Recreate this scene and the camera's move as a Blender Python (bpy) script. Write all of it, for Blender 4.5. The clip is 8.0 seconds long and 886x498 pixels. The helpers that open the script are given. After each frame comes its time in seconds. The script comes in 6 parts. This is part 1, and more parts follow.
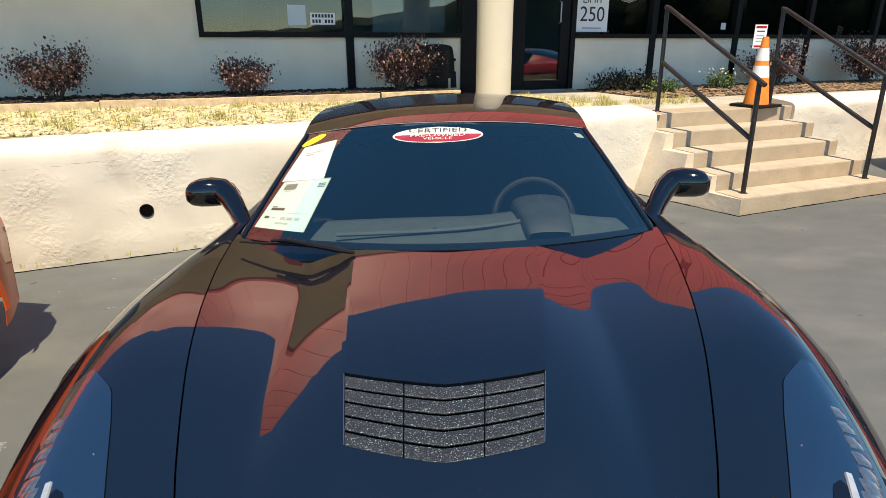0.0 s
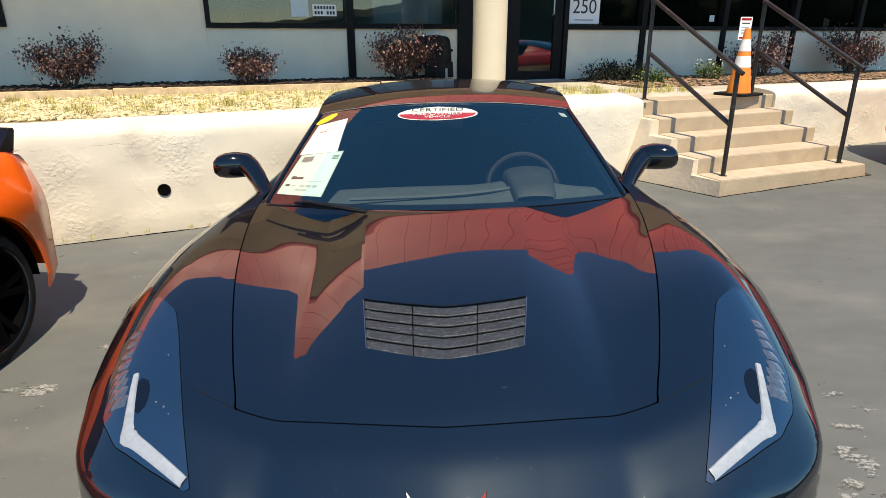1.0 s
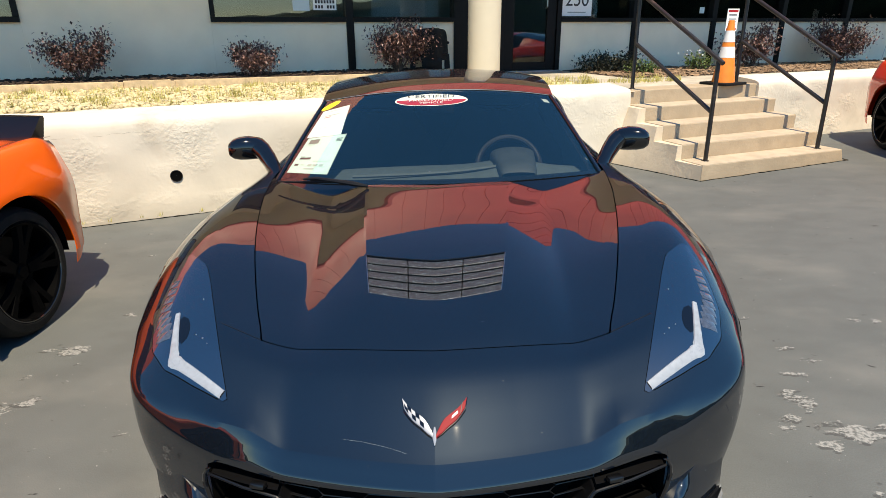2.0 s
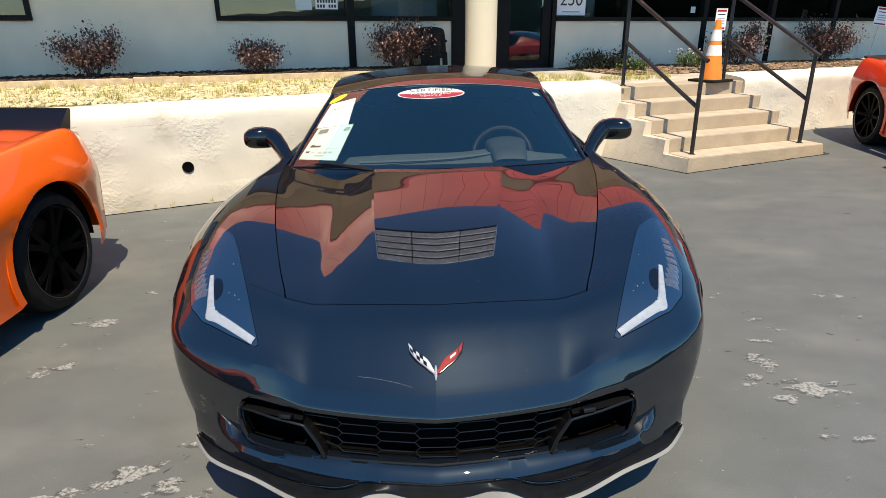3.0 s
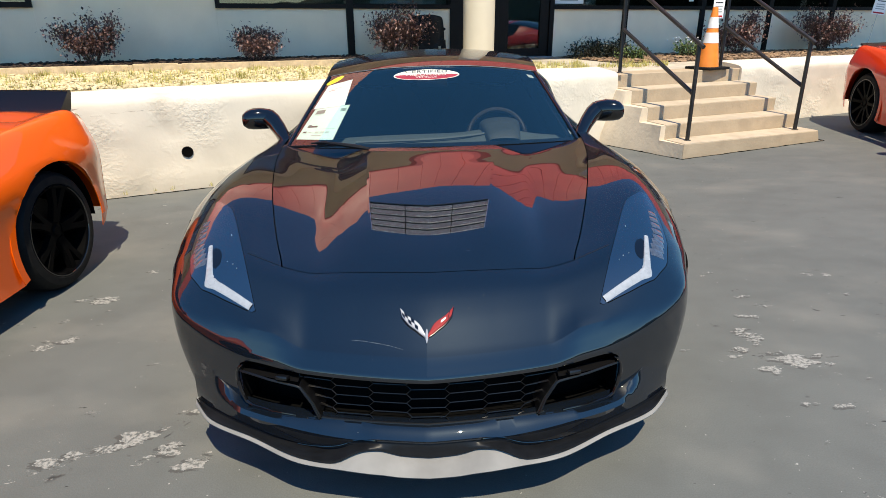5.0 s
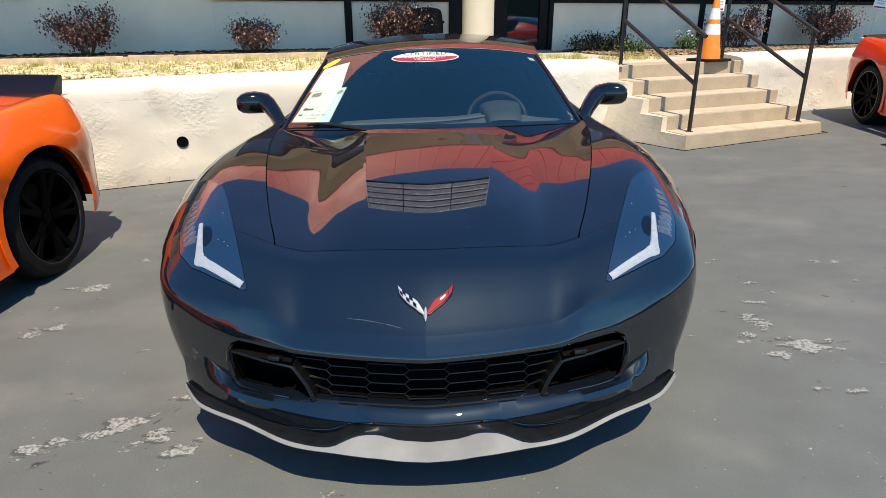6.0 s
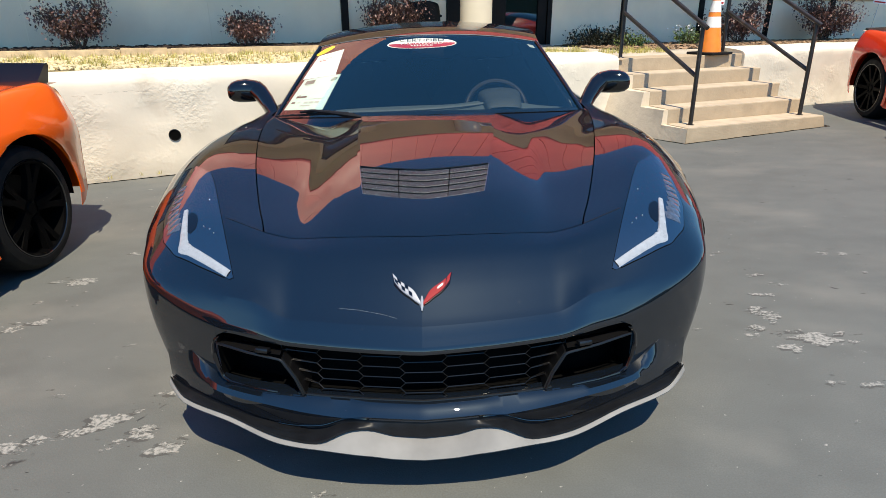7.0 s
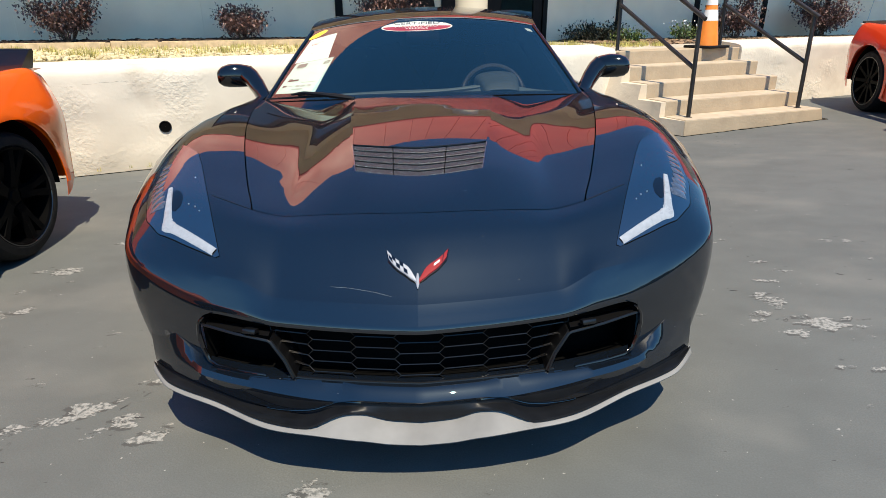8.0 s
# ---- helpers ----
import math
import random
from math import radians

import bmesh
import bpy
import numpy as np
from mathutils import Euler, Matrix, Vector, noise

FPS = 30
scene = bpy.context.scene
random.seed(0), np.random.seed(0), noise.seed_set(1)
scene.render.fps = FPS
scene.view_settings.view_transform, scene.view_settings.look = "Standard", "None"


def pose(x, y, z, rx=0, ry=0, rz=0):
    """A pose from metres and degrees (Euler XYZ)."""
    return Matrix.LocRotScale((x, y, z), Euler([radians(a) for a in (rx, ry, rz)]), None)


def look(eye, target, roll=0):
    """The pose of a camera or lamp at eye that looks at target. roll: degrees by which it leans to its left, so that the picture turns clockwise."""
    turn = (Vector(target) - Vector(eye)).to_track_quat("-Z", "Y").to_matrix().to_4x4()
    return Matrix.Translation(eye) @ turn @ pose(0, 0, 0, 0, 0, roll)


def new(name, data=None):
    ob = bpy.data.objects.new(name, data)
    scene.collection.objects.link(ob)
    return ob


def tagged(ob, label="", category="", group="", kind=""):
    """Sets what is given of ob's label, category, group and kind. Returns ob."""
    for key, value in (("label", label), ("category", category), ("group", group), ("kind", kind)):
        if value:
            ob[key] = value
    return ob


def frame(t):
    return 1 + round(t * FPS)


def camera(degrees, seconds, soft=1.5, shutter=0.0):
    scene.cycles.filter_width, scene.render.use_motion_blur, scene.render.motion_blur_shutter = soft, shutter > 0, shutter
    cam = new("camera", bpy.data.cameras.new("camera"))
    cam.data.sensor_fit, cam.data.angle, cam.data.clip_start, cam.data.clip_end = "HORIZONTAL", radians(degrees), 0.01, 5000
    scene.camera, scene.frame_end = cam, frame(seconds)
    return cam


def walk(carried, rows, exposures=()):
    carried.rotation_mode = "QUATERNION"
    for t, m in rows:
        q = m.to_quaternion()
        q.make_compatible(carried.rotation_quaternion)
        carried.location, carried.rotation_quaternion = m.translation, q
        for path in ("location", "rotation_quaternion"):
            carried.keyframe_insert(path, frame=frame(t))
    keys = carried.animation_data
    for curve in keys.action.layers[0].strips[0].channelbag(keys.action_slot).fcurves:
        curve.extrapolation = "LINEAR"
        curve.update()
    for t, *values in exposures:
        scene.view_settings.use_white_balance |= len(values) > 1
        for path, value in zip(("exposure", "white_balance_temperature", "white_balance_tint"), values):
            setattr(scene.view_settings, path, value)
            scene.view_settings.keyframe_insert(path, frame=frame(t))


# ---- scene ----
from mathutils.bvhtree import BVHTree

cam = camera(73.0, 8.0, soft=0.85)
PATH = [
    (0, (0.026, -0.422, 1.494), (-0.008, 1.464, 0.829), -1.4),
    (0.5, (0.055, -0.592, 1.492), (0.026, 1.288, 0.811), -1.4),
    (1, (0.017, -0.773, 1.483), (-0.006, 1.105, 0.796), -1.3),
    (1.5, (0.004, -0.937, 1.486), (-0.019, 0.938, 0.789), -1.5),
    (2, (0.049, -1.09, 1.49), (0.026, 0.78, 0.782), -1.6),
    (3.3, (0.042, -1.435, 1.495), (0.028, 0.433, 0.78), -1.5),
    (3.5, (0.051, -1.459, 1.495), (0.035, 0.407, 0.776), -1.5),
    (4, (0.058, -1.483, 1.498), (0.041, 0.382, 0.776), -1.5),
    (4.5, (0.072, -1.479, 1.485), (0.055, 0.381, 0.75), -1.5),
    (6, (0.067, -1.419, 1.344), (0.054, 0.441, 0.61), -1.5),
    (6.5, (0.075, -1.394, 1.314), (0.065, 0.466, 0.579), -1.5),
    (7, (0.067, -1.344, 1.274), (0.061, 0.515, 0.537), -1.5),
    (7.5, (0.062, -1.311, 1.217), (0.061, 0.549, 0.482), -1.5),
    (8, (0.062, -1.296, 1.179), (0.071, 0.565, 0.446), -1.5),
]
walk(cam, [(t, look(eye, target, roll)) for t, eye, target, roll in PATH], [(0, 0.42, 8150, 8), (2, 0.42, 8000, 8), (4, 0.42, 7650, 8), (8, 0.42, 7500, 8)])

# ---- light: a high sun from the front of the building, and a clear blue sky
SUN_EL, SUN_AZ = radians(63), radians(161)
sky_world = bpy.data.worlds.new("sky")
scene.world = sky_world
sky_world.use_nodes = True
wn = sky_world.node_tree
sky = wn.nodes.new("ShaderNodeTexSky")
sky.sky_type = "NISHITA"
sky.sun_disc = False
sky.sun_elevation, sky.sun_rotation = SUN_EL, SUN_AZ
sky.air_density, sky.dust_density, sky.ozone_density = 1.0, 0.0, 6.0
bg = wn.nodes["Background"]
bg.inputs["Strength"].default_value = 0.178
deep = wn.nodes.new("ShaderNodeHueSaturation")
deep.inputs["Saturation"].default_value = 1.26
wn.links.new(sky.outputs["Color"], deep.inputs["Color"])
wn.links.new(deep.outputs["Color"], bg.inputs["Color"])
sun_data = bpy.data.lights.new("sun", "SUN")
sun_data.energy, sun_data.angle, sun_data.color = 5.0, radians(0.53), (1.0, 0.93, 0.82)
sun = new("sun", sun_data)
sun_way = Vector((math.sin(SUN_AZ) * math.cos(SUN_EL), math.cos(SUN_AZ) * math.cos(SUN_EL), math.sin(SUN_EL)))
sun.matrix_world = look(sun_way * 30, (0, 0, 0))

# ---- materials


def shader(name, base, rough=0.5, coat_ior=1.5, metal=0.0, spec=0.5, coat=0.0, coat_rough=0.03, vary=0.0, scale=8.0, bump=0.0, bump_scale=60.0,
           second=None, second_scale=1.5, second_edge=(0.5, 0.6), island=0.0, detail=4.0, patchy=0.0):
    """A procedural surface: base colour with grain, an optional second tone in patches, roughness variation and relief."""
    m = bpy.data.materials.new(name)
    m.use_nodes = True
    nt = m.node_tree
    p = nt.nodes["Principled BSDF"]
    p.inputs["Base Color"].default_value = (*base, 1)
    p.inputs["Roughness"].default_value, p.inputs["Metallic"].default_value = rough, metal
    p.inputs["Specular IOR Level"].default_value = spec
    p.inputs["Coat IOR"].default_value = coat_ior
    p.inputs["Coat Weight"].default_value, p.inputs["Coat Roughness"].default_value = coat, coat_rough
    place = nt.nodes.new("ShaderNodeTexCoord").outputs["Object"]

    def grain(size, fine=4.0):
        n = nt.nodes.new("ShaderNodeTexNoise")
        n.inputs["Scale"].default_value, n.inputs["Detail"].default_value = size, fine
        nt.links.new(place, n.inputs["Vector"])
        return n.outputs["Fac"]

    def ramp(value, low, high):
        r = nt.nodes.new("ShaderNodeMapRange")
        for k, v in enumerate((value, 0.3, 0.7, low, high)):
            if k:
                r.inputs[k].default_value = v
        nt.links.new(value, r.inputs[0])
        return r.outputs[0]

    def mix(fac, a, b, kind="MIX"):
        x = nt.nodes.new("ShaderNodeMix")
        x.data_type, x.blend_type = "RGBA", kind
        for socket, v in ((0, fac), (6, a), (7, b)):
            if isinstance(v, (float, int)):
                x.inputs[socket].default_value = v
            elif isinstance(v, tuple):
                x.inputs[socket].default_value = (*v, 1)
            else:
                nt.links.new(v, x.inputs[socket])
        return x.outputs[2]

    colour = None
    if second:
        e = nt.nodes.new("ShaderNodeMapRange")
        e.inputs[1].default_value, e.inputs[2].default_value = second_edge
        nt.links.new(grain(second_scale, 6.0), e.inputs[0])
        colour = mix(e.outputs[0], base, second)
    if vary:
        tone = mix(ramp(grain(scale, detail), 0.0, 1.0), tuple(c * (1 - vary) for c in (1, 1, 1)), tuple(c * (1 + vary) for c in (1, 1, 1)))
        colour = mix(1.0, colour if colour else base, tone, "MULTIPLY")
        nt.links.new(ramp(grain(scale * 0.6), max(rough - 0.08, 0.0), min(rough + 0.08, 1.0)), p.inputs["Roughness"])
    if island:
        geo = nt.nodes.new("ShaderNodeNewGeometry")
        tone = mix(geo.outputs["Random Per Island"], tuple(c * (1 - island) for c in (1, 1, 1)), tuple(c * (1 + island) for c in (1, 1, 1)))
        colour = mix(1.0, colour if colour else base, tone, "MULTIPLY")
    if colour:
        nt.links.new(colour, p.inputs["Base Color"])
    if bump:
        b = nt.nodes.new("ShaderNodeBump")
        b.inputs["Strength"].default_value, b.inputs["Distance"].default_value = 1.0, bump
        height = grain(bump_scale, 5.0)
        if patchy:
            product = nt.nodes.new("ShaderNodeMath")
            product.operation = "MULTIPLY"
            nt.links.new(height, product.inputs[0])
            e = nt.nodes.new("ShaderNodeMapRange")
            e.inputs[1].default_value, e.inputs[2].default_value, e.inputs[3].default_value, e.inputs[4].default_value = 0.48, 0.66, 0.12, 1.0
            nt.links.new(grain(patchy, 4.0), e.inputs[0])
            nt.links.new(e.outputs[0], product.inputs[1])
            height = product.outputs[0]
        nt.links.new(height, b.inputs["Height"])
        nt.links.new(b.outputs["Normal"], p.inputs["Normal"])
    return m


def thin_glass(name, tint, ior=1.5, sky_sheen=0.0):
    m = bpy.data.materials.new(name)
    m.use_nodes = True
    nt = m.node_tree
    nt.nodes.remove(nt.nodes["Principled BSDF"])
    clear, gloss, both, fres = (nt.nodes.new("ShaderNode" + k) for k in ("BsdfTransparent", "BsdfGlossy", "MixShader", "Fresnel"))
    clear.inputs["Color"].default_value = (*tint, 1)
    gloss.inputs["Roughness"].default_value = 0.0
    fres.inputs["IOR"].default_value = ior
    nt.links.new(fres.outputs[0], both.inputs[0])
    # blue diffuse film: the sky's sheen on the glass put into its colour
    if sky_sheen:
        film, under = nt.nodes.new("ShaderNodeBsdfDiffuse"), nt.nodes.new("ShaderNodeMixShader")
        film.inputs["Color"].default_value = (0.16, 0.48, 0.66, 1)
        under.inputs[0].default_value = sky_sheen
        nt.links.new(clear.outputs[0], under.inputs[1])
        nt.links.new(film.outputs[0], under.inputs[2])
        nt.links.new(under.outputs[0], both.inputs[1])
    else:
        nt.links.new(clear.outputs[0], both.inputs[1])
    nt.links.new(gloss.outputs[0], both.inputs[2])
    nt.links.new(both.outputs[0], nt.nodes["Material Output"].inputs["Surface"])
    return m


def asphalt_surface():
    """Sealed asphalt: grey with dusty patches, pale flakes where the seal has worn off, their edge shadow painted in,
    and thin cracks.
    """
    m = shader("sealed_asphalt", (0.115, 0.115, 0.112), rough=0.75, spec=0.4)
    nt = m.node_tree
    p = nt.nodes["Principled BSDF"]
    place = nt.nodes.new("ShaderNodeTexCoord").outputs["Object"]

    def noise_at(size, fine, stretch=(1, 1, 1), kind="ShaderNodeTexNoise"):
        mp = nt.nodes.new("ShaderNodeMapping")
        mp.inputs["Scale"].default_value = stretch
        mp.inputs["Rotation"].default_value = (0, 0, radians(21))
        n = nt.nodes.new(kind)
        n.inputs["Scale"].default_value = size
        if kind == "ShaderNodeTexNoise":
            n.inputs["Detail"].default_value = fine
        nt.links.new(place, mp.inputs[0])
        nt.links.new(mp.outputs[0], n.inputs["Vector"])
        return n

    def edge(value, a, b, lo=0.0, hi=1.0):
        r = nt.nodes.new("ShaderNodeMapRange")
        for k, v in enumerate((a, b, lo, hi)):
            r.inputs[k + 1].default_value = v
        nt.links.new(value, r.inputs[0])
        return r.outputs[0]

    def op(kind, a, b):
        x = nt.nodes.new("ShaderNodeMath")
        x.operation = kind
        for k, v in enumerate((a, b)):
            if isinstance(v, float):
                x.inputs[k].default_value = v
            else:
                nt.links.new(v, x.inputs[k])
        return x.outputs[0]

    def mix(fac, a, b):
        x = nt.nodes.new("ShaderNodeMix")
        x.data_type = "RGBA"
        nt.links.new(fac, x.inputs[0])
        for k, v in ((6, a), (7, b)):
            if isinstance(v, tuple):
                x.inputs[k].default_value = (*v, 1)
            else:
                nt.links.new(v, x.inputs[k])
        return x.outputs[2]

    broad = edge(noise_at(0.7, 4.0).outputs["Fac"], 0.35, 0.65)
    col = mix(broad, (0.107, 0.117, 0.113), (0.128, 0.139, 0.134))
    mottle = noise_at(4.5, 7.0, (0.8, 1.2, 1)).outputs["Fac"]
    col = mix(op("MULTIPLY", edge(mottle, 0.50, 0.66), 0.36), col, (0.084, 0.090, 0.086))
    col = mix(op("MULTIPLY", edge(mottle, 0.46, 0.32), 0.30), col, (0.158, 0.166, 0.156))
    fine = edge(noise_at(180.0, 3.0).outputs["Fac"], 0.3, 0.7)
    col = mix(op("MULTIPLY", fine, 0.55), col, (0.082, 0.083, 0.081))
    stain = edge(noise_at(1.6, 5.0, (0.8, 1.3, 1)).outputs["Fac"], 0.52, 0.70)
    col = mix(op("MULTIPLY", stain, 0.45), col, (0.185, 0.184, 0.168))
    depth = nt.nodes.new("ShaderNodeSeparateXYZ")
    nt.links.new(place, depth.inputs[0])
    patch = nt.nodes.new("ShaderNodeAttribute")
    patch.attribute_name = "worn"
    zone = op("SUBTRACT", noise_at(0.8, 2.0).outputs["Fac"], edge(depth.outputs[1], 0.9, 2.4, 0.10, 0.20))
    zone = op("ADD", zone, op("MULTIPLY", patch.outputs["Fac"], 0.47))

    def worn(dy):
        n = noise_at(10.0, 12.0, (0.65, 1.4, 1))
        n.inputs["Roughness"].default_value = 0.68
        n.inputs["Vector"].links[0].from_node.inputs["Location"].default_value = (0, dy, 0)
        return edge(op("ADD", n.outputs["Fac"], op("MULTIPLY", zone, 0.46)), 0.852, 0.864)

    flake = worn(0.0)
    # dark line on one side of each flake: its small cast shadow as colour
    rim = op("SUBTRACT", worn(0.022), flake)
    stipple = edge(noise_at(70.0, 3.0).outputs["Fac"], 0.38, 0.56, 0.0, 1.0)
    speck = edge(noise_at(46.0, 2.0).outputs["Fac"], 0.745, 0.76)
    col = mix(op("MULTIPLY", edge(rim, 0.0, 1.0), 0.7), col, (0.05, 0.05, 0.048))
    col = mix(op("MAXIMUM", op("MULTIPLY", flake, stipple), speck), col, (0.29, 0.29, 0.275))
    warp = noise_at(2.5, 5.0)
    crack = nt.nodes.new("ShaderNodeTexVoronoi")
    crack.feature = "DISTANCE_TO_EDGE"
    crack.inputs["Scale"].default_value = 0.55
    shift = nt.nodes.new("ShaderNodeVectorMath")
    shift.operation = "MULTIPLY_ADD"
    shift.inputs[1].default_value = (0.35, 0.35, 0.0)
    nt.links.new(warp.outputs["Color"], shift.inputs[0])
    nt.links.new(place, shift.inputs[2])
    nt.links.new(shift.outputs[0], crack.inputs["Vector"])
    line = edge(crack.outputs["Distance"], 0.0, 0.004, 1.0, 0.0)
    line = op("MULTIPLY", line, edge(noise_at(9.0, 3.0).outputs["Fac"], 0.60, 0.66))
    pit = edge(noise_at(22.0, 2.0, (0.55, 2.2, 1)).outputs["Fac"], 0.262, 0.245)
    col = mix(op("MAXIMUM", line, pit), col, (0.03, 0.03, 0.03))
    nt.links.new(col, p.inputs["Base Color"])
    b = nt.nodes.new("ShaderNodeBump")
    b.inputs["Strength"].default_value, b.inputs["Distance"].default_value = 0.5, 0.0018
    nt.links.new(op("SUBTRACT", op("SUBTRACT", noise_at(210.0, 4.0).outputs["Fac"], flake), line), b.inputs["Height"])
    nt.links.new(b.outputs["Normal"], p.inputs["Normal"])
    return m


PAINT_BLACK = shader("black_paint", (0.0027, 0.0046, 0.0080), rough=0.42, spec=0.10, coat=1.0, coat_rough=0.01, coat_ior=1.77, second=(0.2, 0.2, 0.2), second_scale=120, second_edge=(0.752, 0.768))
PAINT_BLACK.node_tree.nodes["Principled BSDF"].inputs["Specular Tint"].default_value = (0.70, 0.88, 1.0, 1)
PAINT_ORANGE = shader("orange_paint", (0.84, 0.105, 0.004), rough=0.4, spec=0.2, coat=1.0, coat_rough=0.02, coat_ior=1.5)
PAINT_RED = shader("red_paint", (0.78, 0.042, 0.008), rough=0.4, spec=0.2, coat=1.0, coat_rough=0.02, coat_ior=1.5)
GLOSS_BLACK = shader("gloss_black", (0.004, 0.004, 0.005), rough=0.12, spec=0.2, coat=1.0)
PLASTIC = shader("black_plastic", (0.007, 0.007, 0.008), rough=0.5, spec=0.25, vary=0.2, scale=40, bump=0.0005, bump_scale=400)
# pale blue-grey specks paint the louvres' sunlit glitter into the base colour
VENT = shader("glitter_textured_plastic", (0.012, 0.017, 0.022), rough=0.40, spec=0.5, second=(0.29, 0.39, 0.43), second_scale=300, second_edge=(0.58, 0.70), bump=0.002, bump_scale=260)
LIP = shader("grey_splitter", (0.20, 0.20, 0.195), rough=0.65, spec=0.25, vary=0.15, scale=9)
RUBBER = shader("rubber", (0.008, 0.008, 0.008), rough=0.7, spec=0.2, vary=0.2, scale=30)
RIM = shader("black_alloy", (0.0018, 0.0018, 0.002), rough=0.6, spec=0.02, coat=0.04, coat_rough=0.02)
DISC = shader("dark_steel", (0.015, 0.015, 0.015), rough=0.4, metal=0.8)
METAL = shader("brushed_metal", (0.45, 0.45, 0.45), rough=0.3, metal=1.0)
CHROME = shader("chrome", (0.8, 0.8, 0.82), rough=0.08, metal=1.0)
GRILLE = shader("satin_black_grille", (0.004, 0.004, 0.0045), rough=0.3, spec=0.55)
CHIN = shader("satin_black_chin", (0.007, 0.008, 0.010), rough=0.42, spec=0.3, vary=0.2, scale=30)
SPOILER = shader("dark_spoiler_paint", (0.004, 0.004, 0.005), rough=0.3, spec=0.1, coat=0.35, coat_rough=0.03)
LENS = shader("lamp_lens", (0.006, 0.012, 0.024), rough=0.3, spec=0.2, coat=1.0, coat_rough=0.01, coat_ior=2.4)
# red of the parked cars mirrored in the bumper's corners, as a colour
RED_REFLECTION = shader("red_reflection_strip", (0.13, 0.008, 0.004), rough=0.2, spec=0.5, coat=1.0, coat_rough=0.02)
DRL = shader("frosted_strip", (0.27, 0.30, 0.34), rough=0.3, vary=0.12, scale=60)
CELL = shader("clear_cell", (0.055, 0.065, 0.085), rough=0.15, spec=0.8, vary=0.3, scale=90, coat=1.0)
CABIN = shader("cabin_trim", (0.042, 0.058, 0.062), rough=0.6, vary=0.12, scale=25, bump=0.0006, bump_scale=500)
CABIN_DARK = shader("dark_cabin_trim", (0.020, 0.028, 0.032), rough=0.6, vary=0.12, scale=25, bump=0.0006, bump_scale=500)
DARK = shader("dark_lining", (0.003, 0.003, 0.003), rough=0.9, spec=0.05)
SCREEN = thin_glass("windscreen_glass", (0.86, 0.95, 0.96), ior=2.0, sky_sheen=0.014)
PAPER = shader("paper", (0.55, 0.65, 0.68), rough=0.6, vary=0.03, scale=12)
PAPER_GREEN = shader("greenish_paper", (0.45, 0.60, 0.58), rough=0.6, vary=0.03, scale=12)
INK = shader("black_ink", (0.03, 0.03, 0.035), rough=0.6)
SEAL = shader("grey_seal", (0.22, 0.23, 0.24), rough=0.6)
CRACK = shader("dirt_in_crack", (0.36, 0.31, 0.24), rough=0.95, vary=0.3, scale=30)
DIRT = shader("dark_broken_concrete", (0.07, 0.055, 0.04), rough=0.95, vary=0.4, scale=60, bump=0.004, bump_scale=120)
INK_GREY = shader("grey_ink", (0.32, 0.36, 0.36), rough=0.6)
INK_SLATE = shader("slate_ink", (0.13, 0.16, 0.16), rough=0.6)
RED_INK = shader("red_print", (0.38, 0.016, 0.022), rough=0.4, spec=0.2)
FLAG_RED = shader("red_enamel", (0.24, 0.012, 0.018), rough=0.5, spec=0.12)
WHITE_INK = shader("white_print", (0.82, 0.82, 0.82), rough=0.4)
SILVER = shader("silver_enamel", (0.40, 0.41, 0.43), rough=0.25, metal=0.3, spec=0.5)
WOODS = shader("far_woods", (0.035, 0.05, 0.022), rough=0.9, vary=0.6, scale=1.2, bump=0.3, bump_scale=1.5)
YELLOW_INK = shader("yellow_print", (0.85, 0.72, 0.02), rough=0.4)
ASPHALT = asphalt_surface()
STUCCO = shader("cream_stucco", (0.70, 0.64, 0.53), rough=0.9, spec=0.2, vary=0.07, scale=3.0, bump=0.010, bump_scale=34.0, patchy=2.4, second=(0.56, 0.49, 0.39),
                second_scale=2.2, second_edge=(0.60, 0.78), detail=8.0)
# steps darker, treads paler: wear, and partly the sun's difference put into the colour
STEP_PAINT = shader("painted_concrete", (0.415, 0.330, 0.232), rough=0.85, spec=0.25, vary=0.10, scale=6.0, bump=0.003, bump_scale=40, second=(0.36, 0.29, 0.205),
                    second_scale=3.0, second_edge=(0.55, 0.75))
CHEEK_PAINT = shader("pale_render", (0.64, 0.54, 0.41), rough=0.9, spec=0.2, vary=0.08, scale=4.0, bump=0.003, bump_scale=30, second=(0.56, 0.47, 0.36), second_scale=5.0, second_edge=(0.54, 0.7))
LIT_TREAD_PAINT = shader("worn_sunlit_tread_paint", (0.47, 0.39, 0.29), rough=0.85, spec=0.25, vary=0.12, scale=7.0, bump=0.003, bump_scale=40, second=(0.44, 0.36, 0.27), second_scale=4.0, second_edge=(0.52, 0.7))
CONCRETE = shader("bare_concrete", (0.50, 0.44, 0.36), rough=0.9, spec=0.2, vary=0.15, scale=5.0, bump=0.003, bump_scale=60, second=(0.38, 0.34, 0.28), second_scale=1.4)
WALL = shader("painted_wall", (0.86, 0.745, 0.57), rough=0.85, spec=0.25, vary=0.06, scale=2.0, bump=0.0015, bump_scale=90)
COLUMN = shader("cream_column_paint", (0.64, 0.565, 0.43), rough=0.7, vary=0.04, scale=3)
BRONZE = shader("dark_bronze_frame", (0.007, 0.0065, 0.0065), rough=0.45, spec=0.15, vary=0.15, scale=20)
WINDOW = thin_glass("window_glass", (0.70, 0.77, 0.78), ior=1.75)
SOFFIT = shader("soffit_paint", (0.84, 0.77, 0.56), rough=0.8, vary=0.06, scale=2)
ROOF = shader("red_metal_roof", (0.66, 0.105, 0.070), rough=0.45, spec=0.5, vary=0.12, scale=1.5, bump=0.002, bump_scale=6)
